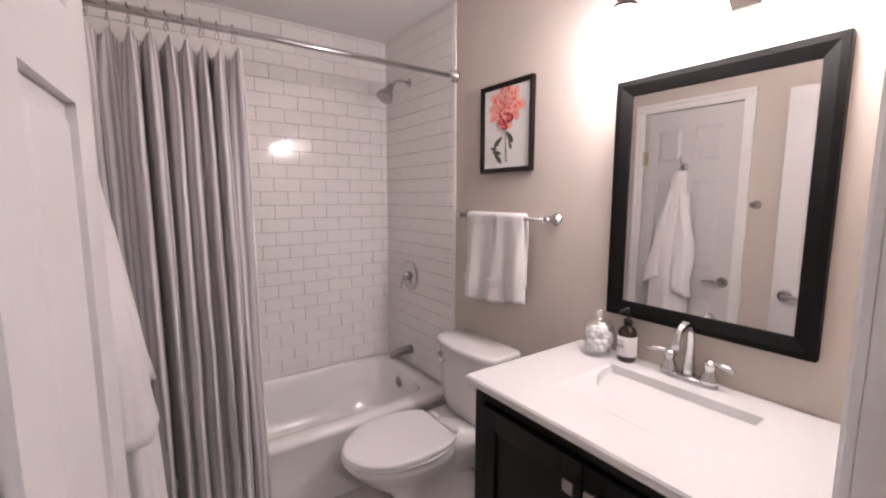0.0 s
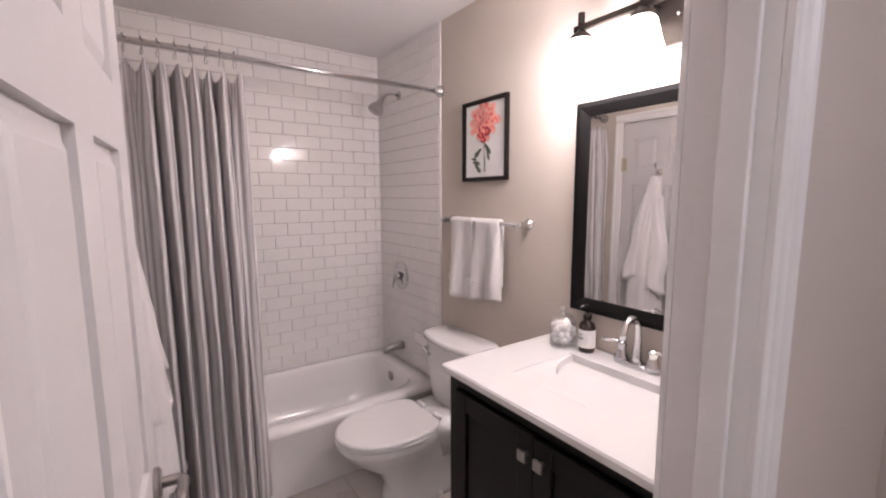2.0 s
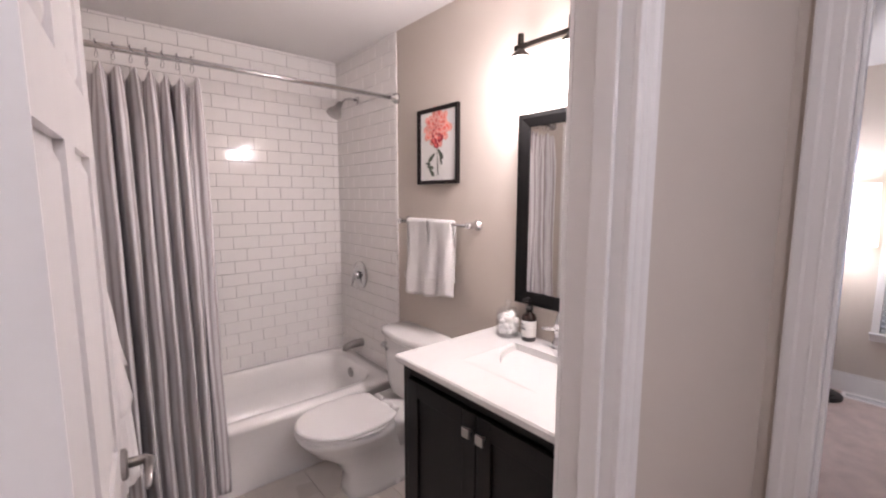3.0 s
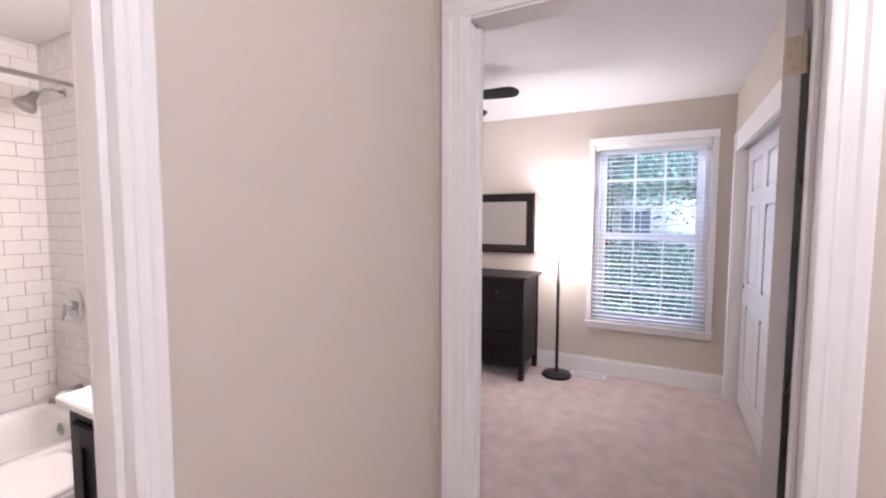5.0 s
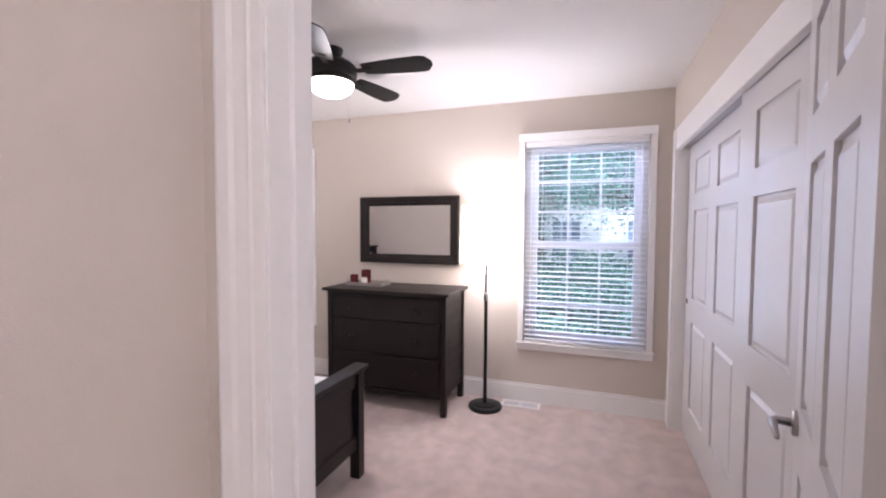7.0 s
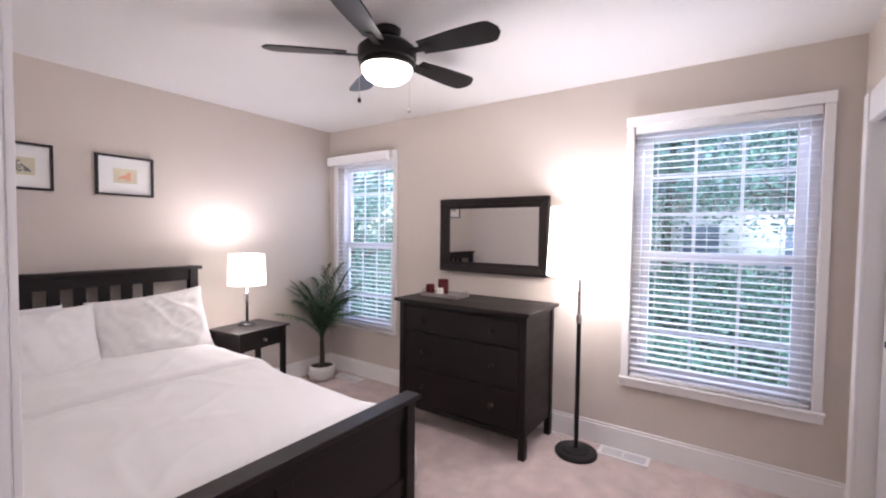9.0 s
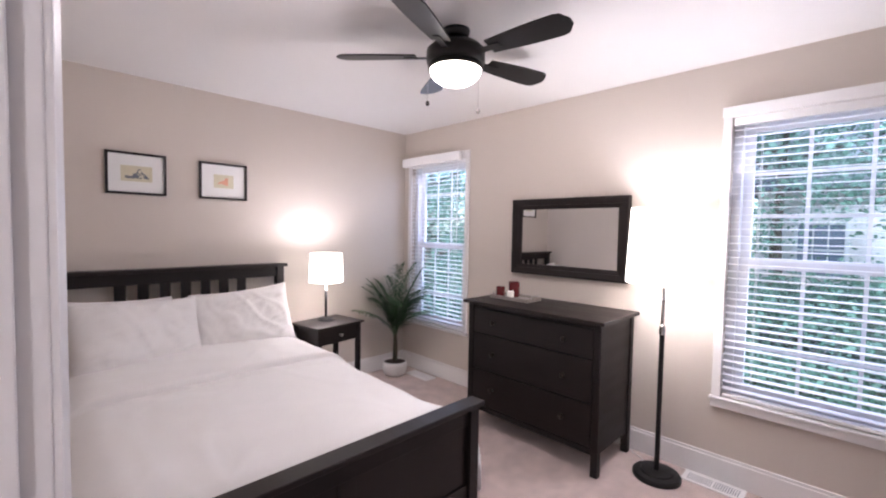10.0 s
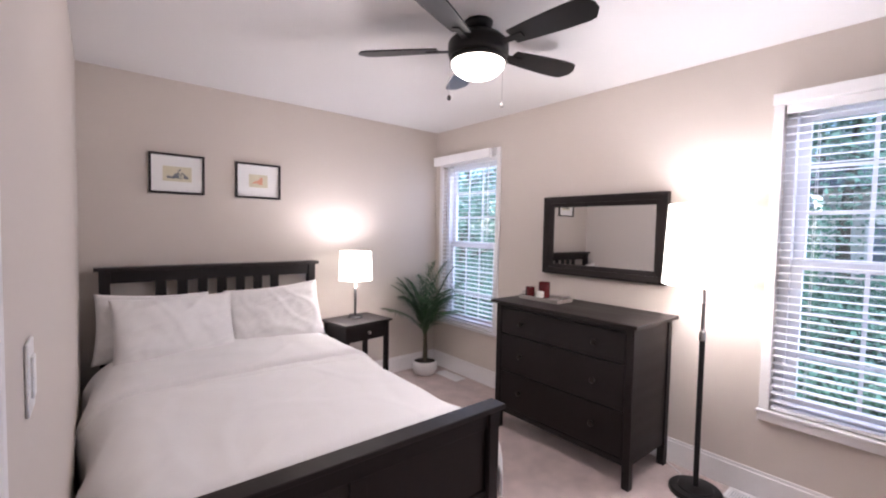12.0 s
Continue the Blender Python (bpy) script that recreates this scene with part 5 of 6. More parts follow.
        bmesh.ops.remove_doubles(bm, verts=bm.verts, dist=0.0008)
        part("pillow_case", bm, "sheet", p, smooth=True)
        p.matrix_world = pose(*place, rx, ry, rz)
        return p
    pillow((2.13, 4.07, 0.775), -14, 3, 2, 0.64, 0.44, 0.15, 5.0, "white pillow leaning on the headboard behind another")
    pillow((2.24, 3.93, 0.762), -24, 0.5, 3, 0.70, 0.47, 0.21, 1.0, "plump white pillow leaning against the headboard")
    pillow((2.89, 3.975, 0.785), -20, -4, -3, 0.68, 0.46, 0.20, 2.7, "plump white pillow with a raised corner against the headboard")


bed()


def nightstand():
    n = thing("nightstand", (3.49, 3.845, 0), "small black-brown nightstand with one drawer beside the bed", "nightstand", turn=8)
    x0, x1, y0, y1 = -0.222, 0.222, -0.168, 0.172
    part("top", boxes((x0 - 0.01, x1 + 0.01, y0 - 0.01, y1 + 0.01, 0.682, 0.70)), "blacktop", n, bevel=0.003)
    for x, y in itertools.product((x0 + 0.01, x1 - 0.045), (y0 + 0.01, y1 - 0.045)):
        part("leg", boxes((x, x + 0.035, y, y + 0.035, 0, 0.682)), "black", n, bevel=0.002)
    part("side_panel", boxes((x0 + 0.018, x0 + 0.032, y0 + 0.045, y1 - 0.045, 0.55, 0.682)), "black", n)
    part("side_panel", boxes((x1 - 0.032, x1 - 0.018, y0 + 0.045, y1 - 0.045, 0.55, 0.682)), "black", n)
    part("back_panel", boxes((x0 + 0.045, x1 - 0.045, y1 - 0.032, y1 - 0.018, 0.55, 0.682)), "black", n)
    d = part("drawer", boxes((x0 + 0.048, x1 - 0.048, y0 + 0.014, y0 + 0.034, 0.556, 0.676)), "black", n, bevel=0.002)
    part("knob", lathe([(0, 0), (0.007, 0), (0.007, -0.012), (0.013, -0.02), (0.010, -0.028), (0, -0.03)], 20, ((x0 + x1) / 2, y0 + 0.014, 0.616), axis="y"), "nickel", d, "dark metal knob", smooth=True)
    lm = thing("table_lamp", (3.51, 3.915, 0.70), "lit table lamp with a white drum shade on the nightstand", "table lamp")
    part("base", lathe([(0, 0), (0.068, 0), (0.068, 0.008), (0.060, 0.014), (0.055, 0.014), (0.052, 0.022), (0.012, 0.026), (0, 0.026)], 40), "blackmetal", lm, smooth=False)
    part("pole", tube([(0, 0, 0.02), (0, 0, 0.235)], 0.0105, 16), "blackmetal", lm, smooth=True)
    part("neck", lathe([(0.011, 0.235), (0.014, 0.238), (0.014, 0.25), (0.008, 0.252), (0.008, 0.33), (0, 0.33)], 20), "nickel", lm, "brushed nickel neck", smooth=True)
    s = part("shade", lathe([(0.138, 0.315), (0.128, 0.55), (0.126, 0.55), (0.136, 0.315)], 48), "shade", lm, "lit white drum shade", smooth=True)
    s.visible_shadow = True


nightstand()


def dresser():
    d = thing("dresser", (0, 0, 0), "black-brown three-drawer chest with small dark knobs under the wall mirror", "dresser")
    x0, x1, y0, y1, zt = 4.115, 4.60, 1.838, 2.868, 0.922
    part("top", boxes((x0 - 0.038, x1 + 0.01, y0 - 0.032, y1 + 0.03, zt, 0.945)), "blacktop", d, bevel=0.004)
    for x, y in itertools.product((x0, x1 - 0.045), (y0, y1 - 0.045)):
        part("leg", boxes((x, x + 0.045, y, y + 0.045, 0.0, zt)), "black", d, bevel=0.003)
    for y in (y0 + 0.010, y1 - 0.024):
        part("side_panel", boxes((x0 + 0.045, x1 - 0.045, y, y + 0.014, 0.135, zt)), "black", d)
    part("back_panel", boxes((x1 - 0.02, x1 - 0.01, y0 + 0.045, y1 - 0.045, 0.13, zt)), "black", d)
    part("top_rail", boxes((x0 + 0.004, x0 + 0.024, y0 + 0.045, y1 - 0.045, 0.895, zt)), "black", d, bevel=0.001)
    part("bottom_rail", boxes((x0 + 0.004, x0 + 0.024, y0 + 0.045, y1 - 0.045, 0.13, 0.165)), "black", d, bevel=0.001)
    for z0, z1, kz in ((0.709, 0.890, 0.80), (0.440, 0.702, 0.572), (0.171, 0.433, 0.312)):
        dr = part("drawer", boxes((x0 + 0.003, x0 + 0.022, y0 + 0.049, y1 - 0.049, z0, z1)), "black", d, bevel=0.0025)
        for y in (y0 + 0.235, y1 - 0.235):
            part("knob", lathe([(0, 0), (0.009, 0), (0.008, -0.012), (0.016, -0.020), (0.017, -0.026), (0.012, -0.031), (0, -0.033)], 20, (x0 + 0.003, y, kz), axis="x"), "bronze", dr, "dark bronze knob", smooth=True)
    # tray with candles
    t = thing("tray", (4.375, 2.635, 0.946), "shallow grey wooden tray on the dresser", "tray")
    part("tray_base", boxes((-0.085, 0.085, -0.165, 0.165, 0, 0.008)), "tray", t)
    part("tray_rim", boxes((-0.09, -0.085, -0.17, 0.17, 0, 0.028), (0.085, 0.09, -0.17, 0.17, 0, 0.028), (-0.085, 0.085, -0.17, -0.165, 0, 0.028), (-0.085, 0.085, 0.165, 0.17, 0, 0.028)), "tray", t, bevel=0.001)
    for s in (-1, 1):
        part("tray_handle", tube([(-0.045, s * 0.168, 0.02), (-0.045, s * 0.176, 0.045), (0.045, s * 0.176, 0.045), (0.045, s * 0.168, 0.02)], 0.004, 8), "nickel", t, "metal tray handle")
    for (dx, dy, r, h, mat, lab) in ((-0.02, 0.125, 0.034, 0.075, "maroon", "dark maroon glass candle jar in the grey tray"), (0.045, 0.045, 0.042, 0.115, "maroon", "tall maroon glass candle jar in the grey tray"),
                                     (-0.05, 0.105, 0.026, 0.060, "maroon", "small maroon glass candle jar in the grey tray"), (-0.035, 0.02, 0.026, 0.055, "wax", "short white candle in the grey tray")):
        c = thing("candle", (4.375 + dx, 2.635 + dy, 0.955), lab, "candle", "candles on the tray")
        if mat == "maroon":
            part("jar", lathe([(0, 0), (r * 0.9, 0), (r, 0.006), (r, h), (r - 0.003, h), (r - 0.004, h - 0.018), (0, h - 0.018)], 28), mat, c, smooth=False)
            part("wax", lathe([(0, h - 0.0175), (r - 0.0045, h - 0.0175)], 24), "crimson", c)
        else:
            part("wax", lathe([(0, 0), (r, 0), (r, h - 0.004), (r - 0.004, h), (0, h)], 28), "wax", c)
        part("wick", tube([(0, 0, h - 0.017 if mat == "maroon" else h), (0, 0, h + 0.004)], 0.001, 5), "dark", c)
    m = thing("wall_mirror", (0, 0, 0), "wide rectangular mirror in a stepped black-brown frame above the dresser", "mirror")
    part("outer_frame", frame_mesh(1.900, 2.848, 1.120, 1.715, 0.050, -0.045, "x", RX1 - 0.001, slope=-0.010), "black", m, bevel=0.002)
    part("inner_frame", frame_mesh(1.945, 2.803, 1.165, 1.670, 0.036, -0.028, "x", RX1 - 0.001, slope=-0.010), "black", m, bevel=0.002)
    part("mirror_glass", boxes((RX1 - 0.014, RX1 - 0.010, 1.975, 2.773, 1.195, 1.640)), "mirror", m)


dresser()


def floor_lamp():
    f = thing("floor_lamp", (4.415, 1.605, 0), "lit floor lamp, black pole, nickel neck, white drum shade", "floor lamp")
    part("base", lathe([(0, 0), (0.130, 0), (0.133, 0.006), (0.133, 0.022), (0.127, 0.030), (0.09, 0.034), (0.085, 0.040), (0.022, 0.046), (0, 0.046)], 48), "blackmetal", f, smooth=False, bevel=0.001)
    part("pole", lathe([(0.016, 0.04), (0.014, 0.06), (0.014, 0.86), (0.016, 0.865), (0, 0.866)], 24), "blackmetal", f, smooth=True)
    part("collar", lathe([(0.017, 0.862), (0.019, 0.868), (0.015, 0.876), (0.020, 0.890), (0.014, 0.902), (0.018, 0.912), (0.010, 0.922), (0, 0.923)], 24), "nickel", f, "turned nickel collar", smooth=True)
    part("neck", lathe([(0.010, 0.915), (0.009, 1.36), (0.016, 1.37), (0.016, 1.40), (0, 1.40)], 20), "nickel", f, "brushed nickel neck", smooth=True)
    part("shade", lathe([(0.212, 1.170), (0.192, 1.610), (0.190, 1.610), (0.210, 1.170)], 56), "shade", f, "lit white drum shade", smooth=True)
    part("harp", boxes((-0.19, 0.19, -0.002, 0.002, 1.585, 1.589), (-0.002, 0.002, -0.19, 0.19, 1.585, 1.589)), "nickel", f)
    c = thing("lamp_cord", (0, 0, 0), "thin pale lamp cord on the carpet by the baseboard", "cord")
    part("cord", tube([(4.50, 1.70, 0.006), (4.55, 1.74, 0.006), (4.585, 1.80, 0.006), (4.60, 1.86, 0.03), (4.625, 1.89, 0.10)], 0.003, 8), "label", c, smooth=True)


floor_lamp()


def ceiling_fan():
    f = thing("ceiling_fan", (3.30, 2.27, H), "black five-blade ceiling fan with a lit white bowl light", "ceiling fan")
    part("canopy", lathe([(0, 0), (0.070, 0), (0.068, -0.012), (0.060, -0.032), (0.045, -0.04), (0, -0.04)], 40), "blackmetal", f, smooth=True)
    part("downrod", lathe([(0.030, -0.035), (0.026, -0.05), (0.026, -0.062), (0, -0.062)], 24), "blackmetal", f, smooth=True)
    part("motor_housing", lathe([(0.03, -0.055), (0.075, -0.060), (0.118, -0.075), (0.145, -0.10), (0.148, -0.108), (0.148, -0.155), (0.142, -0.168), (0.10, -0.176), (0, -0.176)], 48), "blackmetal", f, smooth=True)
    part("light_fitter", lathe([(0.10, -0.170), (0.134, -0.172), (0.138, -0.180), (0.138, -0.192), (0.130, -0.196), (0, -0.196)], 48), "blackmetal", f, smooth=True)
    g = part("bowl_glass", lathe([(0.129, -0.196), (0.127, -0.212), (0.112, -0.236), (0.082, -0.257), (0.04, -0.267), (0, -0.270)], 48), "frosted", f, "lit white glass bowl", smooth=True)
    g.visible_shadow = False
    for k in range(5):
        a = radians(132 + 72 * k)
        bm = bmesh.new()
        n = 14
        lo, hi = [], []
        outline = []
        for j in range(n + 1):
            t = j / n
            r = 0.20 + 0.405 * t
            w = 0.048 + 0.022 * math.sin(min(1, t * 1.25) * math.pi / 2)
            if t > 0.86:
                w *= math.sqrt(max(0.0, 1 - ((t - 0.86) / 0.145) ** 2))
            outline.append((r, w))
        up = [bm.verts.new((r, w, 0.004)) for r, w in outline] + [bm.verts.new((r, -w, 0.004)) for r, w in reversed(outline)]
        dn = [bm.verts.new((v.co.x, v.co.y, -0.003)) for v in up]
        bm.faces.new(up)
        bm.faces.new(dn[::-1])
        for j in range(len(up)):
            bm.faces.new((up[j], dn[j], dn[(j + 1) % len(up)], up[(j + 1) % len(up)]))
        mt = Matrix.Rotation(a, 4, "Z") @ Matrix.Translation((0, 0, -0.128)) @ Matrix.Rotation(radians(-12), 4, "X")
        bm.transform(mt)
        bl = part("blade", bm, "blackmetal", f, "black fan blade" if k == 0 else "")
        bi = boxes((0.13, 0.26, -0.018, 0.018, -0.010, -0.004))
        bi.transform(mt)
        part("blade_iron", bi, "blackmetal", bl, bevel=0.001)
    for dx, dy, dz in ((-0.105, 0.09, -0.365), (0.155, -0.02, -0.372)):
        part("pull_chain", tube([(dx, dy, -0.185), (dx, dy, dz + 0.012)], 0.0011, 5), "nickel", f, "thin pull chain")
        part("chain_knob", lathe([(0, 0.014), (0.006, 0.012), (0.0105, 0.0), (0.008, -0.010), (0, -0.013)], 16, (dx, dy, dz)), "bronze" if dx < 0 else "nickel", f, "small round pull knob", smooth=True)


ceiling_fan()


def framed_print(x0, x1, z0, z1, kind, label):
    p = thing("framed_print", (0, RY1, 0), label, "picture", "framed prints over the bed")
    part("picture_frame", frame_mesh(x0, x1, z0, z1, 0.014, -0.022, "y", -0.001, slope=0.0), "black", p)
    part("mat_board", boxes((x0 + 0.013, x1 - 0.013, -0.008, -0.003, z0 + 0.013, z1 - 0.013)), "paper", p, "white mat board")
    cx, cz = (x0 + x1) / 2, (z0 + z1) / 2
    w, h = (0.088, 0.052) if kind == "grey" else (0.070, 0.050)
    part("print", boxes((cx - w, cx + w, -0.0095, -0.0085, cz - h, cz + h)), "cream", p, "cream paper print")
    bm = bmesh.new()
    if kind == "grey":
        rng = random.Random(8)
        for k in range(70):
            t = rng.random()
            x = cx - 0.062 + 0.125 * t
            top_z = 0.010 + 0.052 * max(0.0, 1 - abs(t - 0.62) / 0.36)
            z = cz - 0.030 + top_z * rng.random()
            r = rng.uniform(0.0035, 0.0075)
            bm.faces.new([bm.verts.new((x + r * math.cos(a) * 1.3, -0.0100 - 0.00001 * k, z + r * 0.8 * math.sin(a))) for a in np.linspace(0, 5.6, 7)])
        part("ink_shape", bm, "ink_slot_grey", p, "mottled grey ink shape")
    else:
        pts = ((-0.048, -0.022), (-0.012, -0.018), (0.010, -0.028), (0.032, -0.030), (0.030, -0.008), (0.034, 0.026), (0.012, 0.027), (0.004, 0.010), (-0.014, 0.002), (-0.030, -0.006))
        bm.faces.new([bm.verts.new((cx + a, -0.0102, cz + b)) for a, b in pts])
        part("ink_shape", bm, "ink_coral", p, "coral ink shape")
    return p


framed_print(2.122, 2.462, 1.664, 1.944, "grey", "black-framed print of a mottled grey shape on cream, over the bed")
framed_print(2.672, 3.010, 1.664, 1.938, "coral", "black-framed print of a coral shape on cream, over the bed")


def palm():
    p = thing("potted_palm", (4.37, 4.075, 0), "green potted palm in a white round pot in the corner", "potted plant")
    part("pot", lathe([(0, 0.0), (0.080, 0.0), (0.102, 0.012), (0.122, 0.055), (0.124, 0.095), (0.116, 0.140), (0.110, 0.140), (0.112, 0.125), (0, 0.125)], 40), "pot", p, "white ceramic pot", smooth=True)
    part("soil", lathe([(0, 0.132), (0.06, 0.131), (0.111, 0.126)], 24), "soil", p)
    tr = part("trunk", tube([(0, 0, 0.12), (0.005, 0.002, 0.24), (0.0, 0.0, 0.36), (-0.004, 0.0, 0.44)], [0.026, 0.023, 0.020, 0.013], 12), "stem", p, smooth=True)
    rng = random.Random(11)
    for k in range(24):
        ang = k * 2.399 + rng.uniform(-0.25, 0.25)
        lean = 0.10 + 0.20 * rng.random() + (0.16 if k > 9 else 0)
        ln = rng.uniform(0.80, 1.16) * (1.0 if k < 13 else 0.72)
        z0 = 0.33 + 0.10 * rng.random()
        reach = min(ln * (0.42 + lean), 0.56)
        cx, cy = math.cos(ang), math.sin(ang)
        if cx > 0.1:
            reach *= 0.50
        if cy > 0.1:
            reach *= 0.50
        pts = []
        m = 16
        for j in range(m + 1):
            t = j / m
            pts.append(Vector((cx * reach * t ** 1.3, cy * reach * t ** 1.3, z0 + ln * (t - (0.18 + 0.75 * lean) * t * t))))
        fr = part("frond", tube(pts, [0.0042 * (1 - 0.8 * j / m) for j in range(m + 1)], 6), "leaf", p, "arching green palm frond" if k == 0 else "", smooth=True)
        bm = bmesh.new()
        for j in range(3, m + 1):
            t = j / m
            d = (pts[j] - pts[j - 1]).normalized()
            side = d.cross(Vector((0, 0, 1)))
            side = side.normalized() if side.length > 1e-3 else Vector((1, 0, 0))
            for s in (-1, 1):
                for half in (0, 1):
                    ll = 0.20 * math.sin(math.pi * (0.18 + 0.74 * t)) * rng.uniform(0.85, 1.1)
                    o = pts[j] - d * 0.014 * half
                    dr = (side * s * 0.80 + d * 0.75 + Vector((0, 0, 0.10 - 0.25 * rng.random()))).normalized()
                    wv = dr.cross(Vector((0, 0, 1)).lerp(side, 0.2)).normalized() * 0.0085
                    tip = o + dr * ll - Vector((0, 0, ll * 0.28))
                    midp = o + dr * ll * 0.5 - Vector((0, 0, ll * 0.04))
                    vs = [bm.verts.new(q) for q in (o, midp + wv, tip, midp - wv)]
                    bm.faces.new((vs[0], vs[1], vs[3]))
                    bm.faces.new((vs[1], vs[2], vs[3]))
        part("foliage", bm, "leaf", fr, kind="stuff")


palm()


def floor_vent(x, y, turn=0.0):
    v = thing("floor_vent", (x, y, 0.002), "white metal floor register set in the beige carpet", "floor vent", "floor vents", turn=turn)
    w, l = 0.065, 0.155
    part("vent_frame", boxes((-w, w, -l, -l + 0.018, 0, 0.007), (-w, w, l - 0.018, l, 0, 0.007), (-w, -w + 0.018, -l + 0.018, l - 0.018, 0, 0.007), (w - 0.018, w, -l + 0.018, l - 0.018, 0, 0.007), (-w + 0.018, w - 0.018, -0.006, 0.006, 0, 0.007)), "trim", v, bevel=0.001)
    # solid grey sheet below the louvres, coloured like the shade inside the slots
    part("vent_backing", boxes((-w + 0.018, w - 0.018, -l + 0.018, l - 0.018, 0, 0.001)), "ink_slot_grey", v, "dark sheet standing in for the shaded slots")
    me = None
    for k in range(11):
        for s in (-1, 1):
            y0 = s * (0.014 + 0.0118 * k)
            if me is None:
                first = part("louvre", boxes((-w + 0.018, w - 0.018, -0.0028, 0.0028, 0.001, 0.0055)), "trim", v)
                first.location.y = y0
                me = first.data
            else:
                o = new("louvre", me)
                o.parent, o.location = v, (0, y0, 0)


floor_vent(4.565, 1.345)
floor_vent(4.53, 3.865)

sw = thing("light_switch", (RX0, 1.66, 1.20), "white rocker light switch plate on the painted wall by the door", "light switch")
part("switch_plate", boxes((0.0005, 0.006, -0.036, 0.036, -0.058, 0.058)), "wallplate", sw, bevel=0.003)
part("rocker", boxes((0.006, 0.010, -0.016, 0.016, -0.033, 0.033)), "wallplate", sw, bevel=0.0015)

# strike plate and door stop
st = thing("strike_plate", (0.792, 1.435, 0.93), "brushed nickel strike plate in the white door jamb", "strike plate")
part("plate", boxes((-0.0025, 0.0, -0.014, 0.014, -0.029, 0.029)), "nickel", st, bevel=0.002)
st2 = thing("strike_plate", (1.71, 1.264, 0.93), "brushed nickel strike plate in the white door jamb", "strike plate")
part("plate", boxes((-0.014, 0.014, -0.0025, 0.0, -0.029, 0.029)), "nickel", st2, bevel=0.002)


# ---- outside ----
GZ = -2.9
S("ground", boxes((4.9, 400, -300, 300, GZ - 0.2, GZ)), "grass", label="green lawn outside")


def tree(x, y, height, crown, seed, label, low=0.28):
    rng = np.random.default_rng(seed)
    r = random.Random(seed)
    t = thing("tree", (x, y, GZ), label, "tree", "trees outside the windows")
    bm = tube([(0, 0, 0), (0.05, 0.02, height * 0.25), (0.0, 0.1, height * 0.5), (0.1, 0.0, height * 0.85)], [0.17, 0.13, 0.09, 0.02], 10)
    tips = []
    for k in range(16):
        a, z = k * 2.4, height * (low + (0.91 - low) / 15 * k)
        ln = crown * r.uniform(0.6, 1.0) * (1 - 0.03 * k)
        e = Vector((math.cos(a) * ln, math.sin(a) * ln, z + ln * r.uniform(0.15, 0.55)))
        mid = Vector((e.x * 0.5, e.y * 0.5, z + (e.z - z) * 0.35 + 0.1))
        tube([(0, 0.05, z), mid, e], [0.05, 0.03, 0.008], 6, bm=bm)
        tips += [e, mid.lerp(e, 0.5)]
        for s in range(3):
            q = mid.lerp(e, r.random())
            w = q + Vector((r.uniform(-1, 1), r.uniform(-1, 1), r.uniform(-0.2, 0.7))) * crown * 0.4
            tube([q, w], [0.016, 0.004], 5, bm=bm)
            tips.append(w)
    part("trunk", bm, "bark", t, "grey-brown branching trunk", smooth=True)
    n = 88
    cs = np.array([list(p) for p in tips])
    pts = np.concatenate([c + rng.normal(0, crown * 0.17, (n * 3, 3)) * (1, 1, 0.55) for c in cs])
    m = len(pts)
    d = rng.normal(0, 1, (m, 3)) * (1, 1, 0.5)
    d /= np.linalg.norm(d, axis=1)[:, None]
    s = np.cross(d, rng.normal(0, 1, (m, 3)))
    s /= np.linalg.norm(s, axis=1)[:, None]
    ln = rng.uniform(0.05, 0.095, (m, 1))
    v = np.stack([pts, pts + d * ln * 0.5 + s * ln * 0.36, pts + d * ln, pts + d * ln * 0.5 - s * ln * 0.36], 1).reshape(-1, 3)
    me = bpy.data.meshes.new("crown")
    me.from_pydata(v.tolist(), [], np.arange(m * 4).reshape(-1, 4).tolist())
    me.materials.append(M["treeleaf"])
    ob = new("crown", me)
    ob.parent = t
    tagged(ob, "loose crown of small green leaves", kind="stuff")
    return t


tree(9.3, -0.4, 8.4, 2.5, 1, "high-crowned green tree beside the lawn", 0.50)
tree(10.4, 1.5, 3.5, 1.5, 11, "low rounded green shrub below the pale house", 0.22)
tree(9.8, -0.1, 3.7, 1.4, 12, "dark green shrub beside the deck", 0.22)
tree(10.6, 3.1, 4.6, 1.5, 13, "tall green shrub on the lawn", 0.22)
tree(11.6, 1.9, 8.6, 2.0, 14, "tall green tree beside the pale house", 0.62)
tree(8.7, 4.0, 7.4, 1.7, 9, "leafy green deciduous tree beside the lawn")
tree(9.4, -2.0, 8.2, 1.8, 2, "tall leafy green tree with open branches")
tree(9.4, 5.8, 7.6, 2.0, 3, "leafy green tree with gaps in its crown")
tree(8.2, 7.7, 7.6, 1.9, 4, "airy green tree near the small window")
tree(12.3, -2.2, 6.2, 1.6, 5, "smaller green tree before the pale house")
tree(16.0, 9.5, 9.5, 2.6, 7, "tall distant green tree with an uneven crown")
tree(12.0, 12.5, 8.0, 2.1, 8, "green tree beyond the lawn")
tree(12.6, 4.6, 8.6, 2.2, 6, "broad green tree beside the pale house")


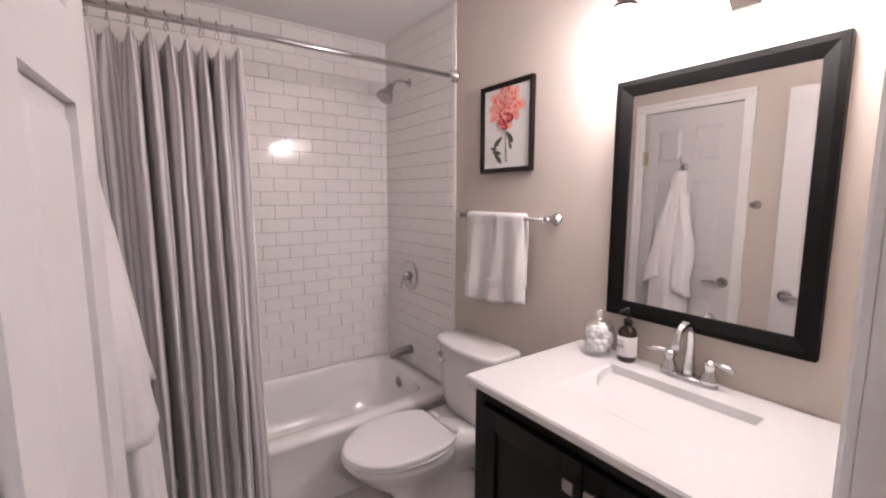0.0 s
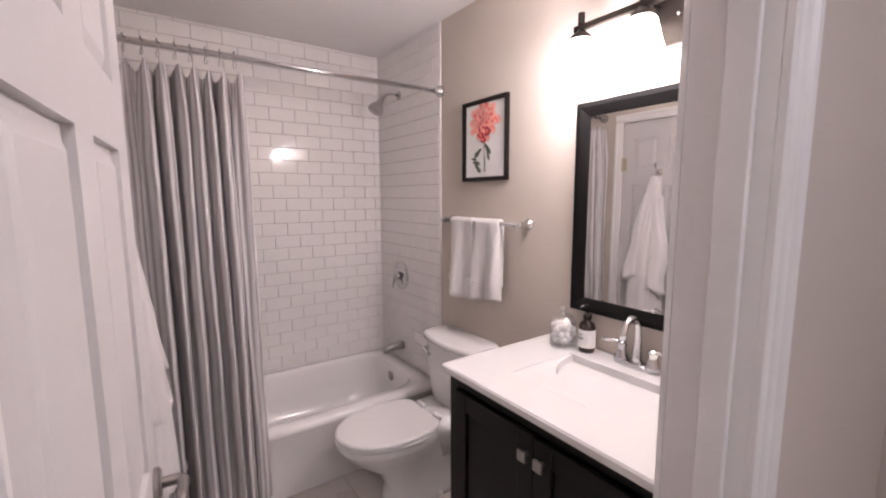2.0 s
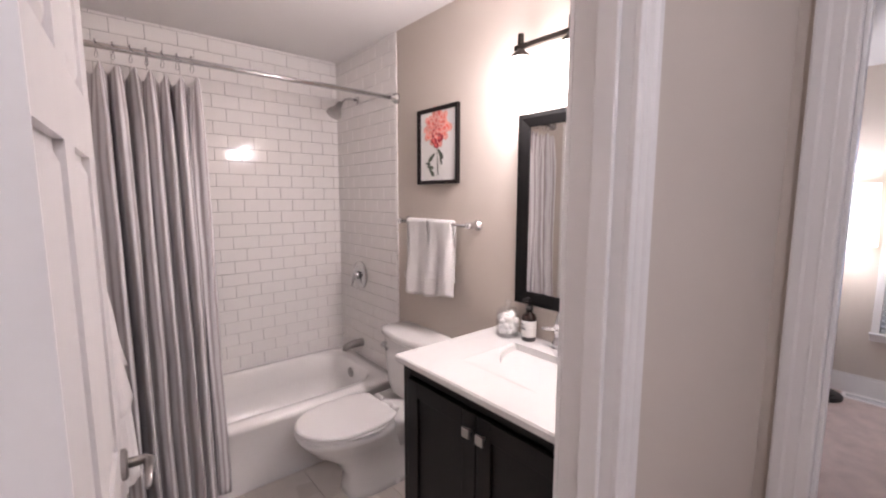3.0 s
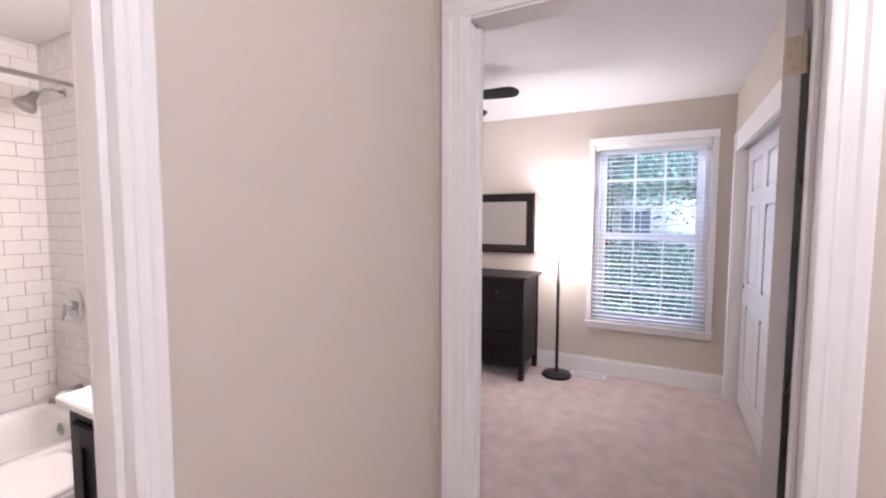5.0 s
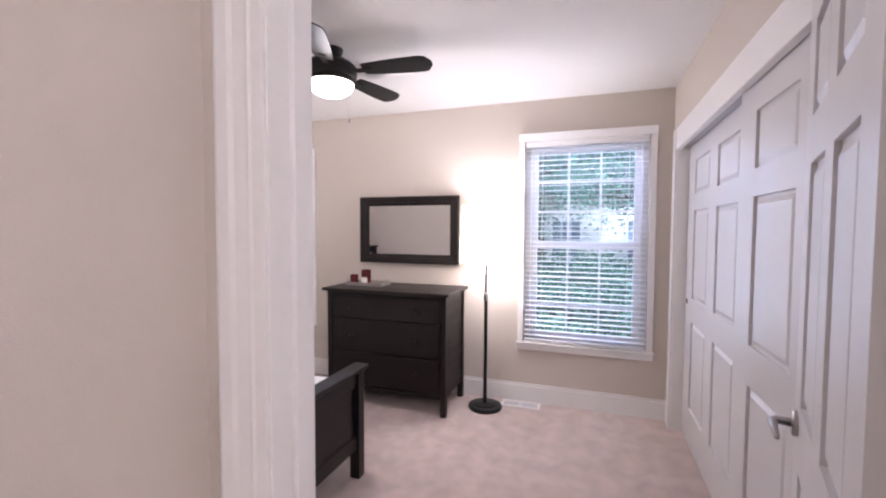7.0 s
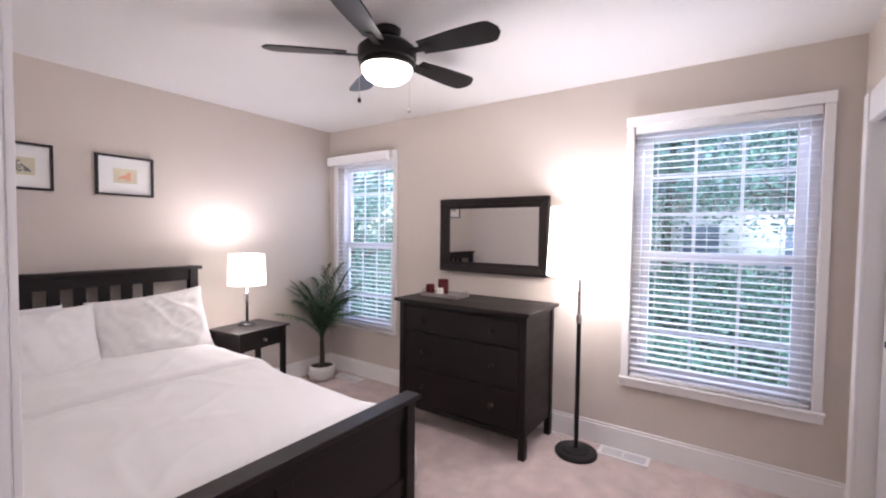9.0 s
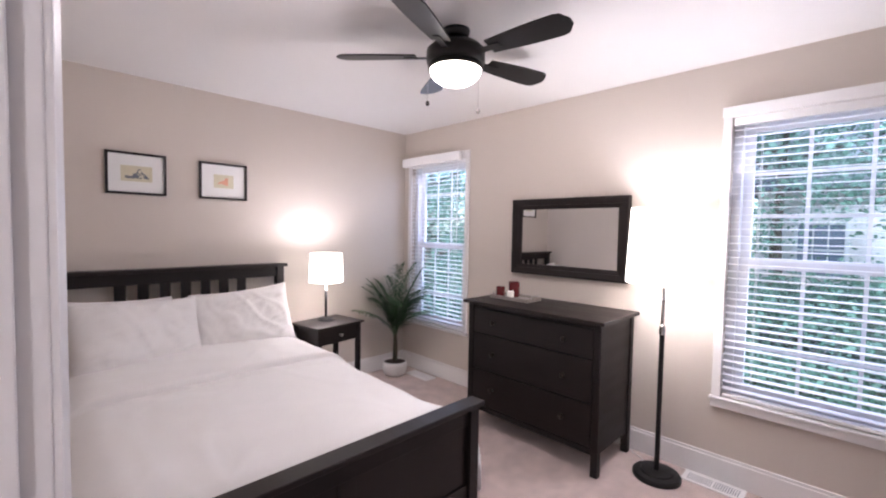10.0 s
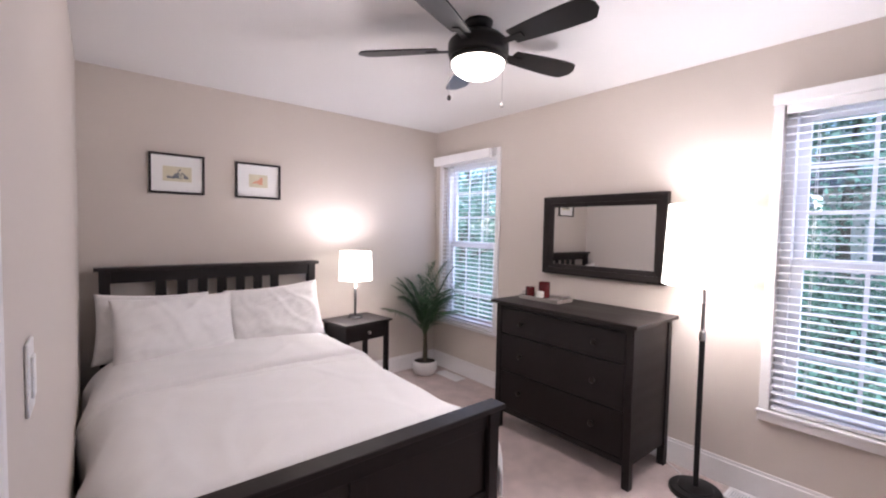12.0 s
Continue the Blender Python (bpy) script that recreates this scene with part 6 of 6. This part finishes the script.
def house(x, y0, y1, top, mat, label):
    h = thing("house", (x, 0, GZ), label, "house", "houses outside")
    part("wall", boxes((0, 8, y0, y1, 0, top)), mat, h)
    for k in range(int(top / 0.2)):
        part("siding_board", boxes((-0.02, 0, y0, y1, k * 0.2, k * 0.2 + 0.185)), mat, h)
    bm = bmesh.new()
    ym = (y0 + y1) / 2
    a = [bm.verts.new(p) for p in ((-0.5, y0 - 0.4, top), (-0.5, y1 + 0.4, top), (4, y1 + 0.4, top + 2.2), (4, y0 - 0.4, top + 2.2), (8.5, y0 - 0.4, top), (8.5, y1 + 0.4, top))]
    for f in ((0, 1, 2, 3), (3, 2, 5, 4), (0, 3, 4), (1, 5, 2)):
        bm.faces.new([a[i] for i in f])
    part("roof", bm, "roof", h)
    y = y0 + 0.9
    while y < y1 - 1.4:
        for z in (0.6, 3.4):
            if z + 1.3 > top:
                continue
            w = part("window", boxes((-0.07, -0.02, y, y + 0.08, z, z + 1.3), (-0.07, -0.02, y + 0.87, y + 0.95, z, z + 1.3), (-0.07, -0.02, y + 0.08, y + 0.87, z, z + 0.08), (-0.07, -0.02, y + 0.08, y + 0.87, z + 1.22, z + 1.3),
                                              (-0.06, -0.03, y + 0.08, y + 0.87, z + 0.62, z + 0.67), (-0.055, -0.035, y + 0.33, y + 0.36, z + 0.08, z + 0.62), (-0.055, -0.035, y + 0.59, y + 0.62, z + 0.08, z + 0.62),
                                              (-0.055, -0.035, y + 0.33, y + 0.36, z + 0.67, z + 1.22), (-0.055, -0.035, y + 0.59, y + 0.62, z + 0.67, z + 1.22), (-0.055, -0.035, y + 0.08, y + 0.87, z + 0.93, z + 0.95)), "vinyl", h, "white gridded window")
            part("pane", boxes((-0.03, -0.022, y + 0.08, y + 0.87, z + 0.08, z + 1.22)), "exglass", w)
        y += 2.1
    return h


house(14.5, -4.02, 2.75, 5.4, "siding", "two-storey pale sided house with white gridded windows behind trees")
house(19.5, 5.4, 14.0, 5.2, "greysiding", "two-storey grey sided house with white windows behind trees")


def railing(x, y0, y1, z):
    d = thing("deck", (x, 0, GZ), "raised wooden deck with white balusters in front of the pale house", "deck")
    part("deck_floor", boxes((0, 1.9, y0, y1, z - 0.15, z)), "greysiding", d)
    for y in (y0 + 0.1, (y0 + y1) / 2, y1 - 0.1):
        part("post", boxes((0, 0.1, y - 0.05, y + 0.05, 0, z + 1.0)), "vinyl", d)
    part("top_rail", boxes((0, 0.08, y0, y1, z + 0.9, z + 0.96)), "vinyl", d)
    part("bottom_rail", boxes((0.02, 0.06, y0, y1, z + 0.08, z + 0.12)), "vinyl", d)
    bar = part("baluster", boxes((0.025, 0.055, -0.018, 0.018, z + 0.12, z + 0.9)), "vinyl", d)
    bar.location.y = y0 + 0.2
    for k in range(1, int((y1 - y0) / 0.13) - 1):
        o = new("baluster", bar.data)
        o.parent, o.location = d, (0, y0 + 0.2 + 0.13 * k, 0)


railing(12.5, -3.2, 2.0, 2.0)
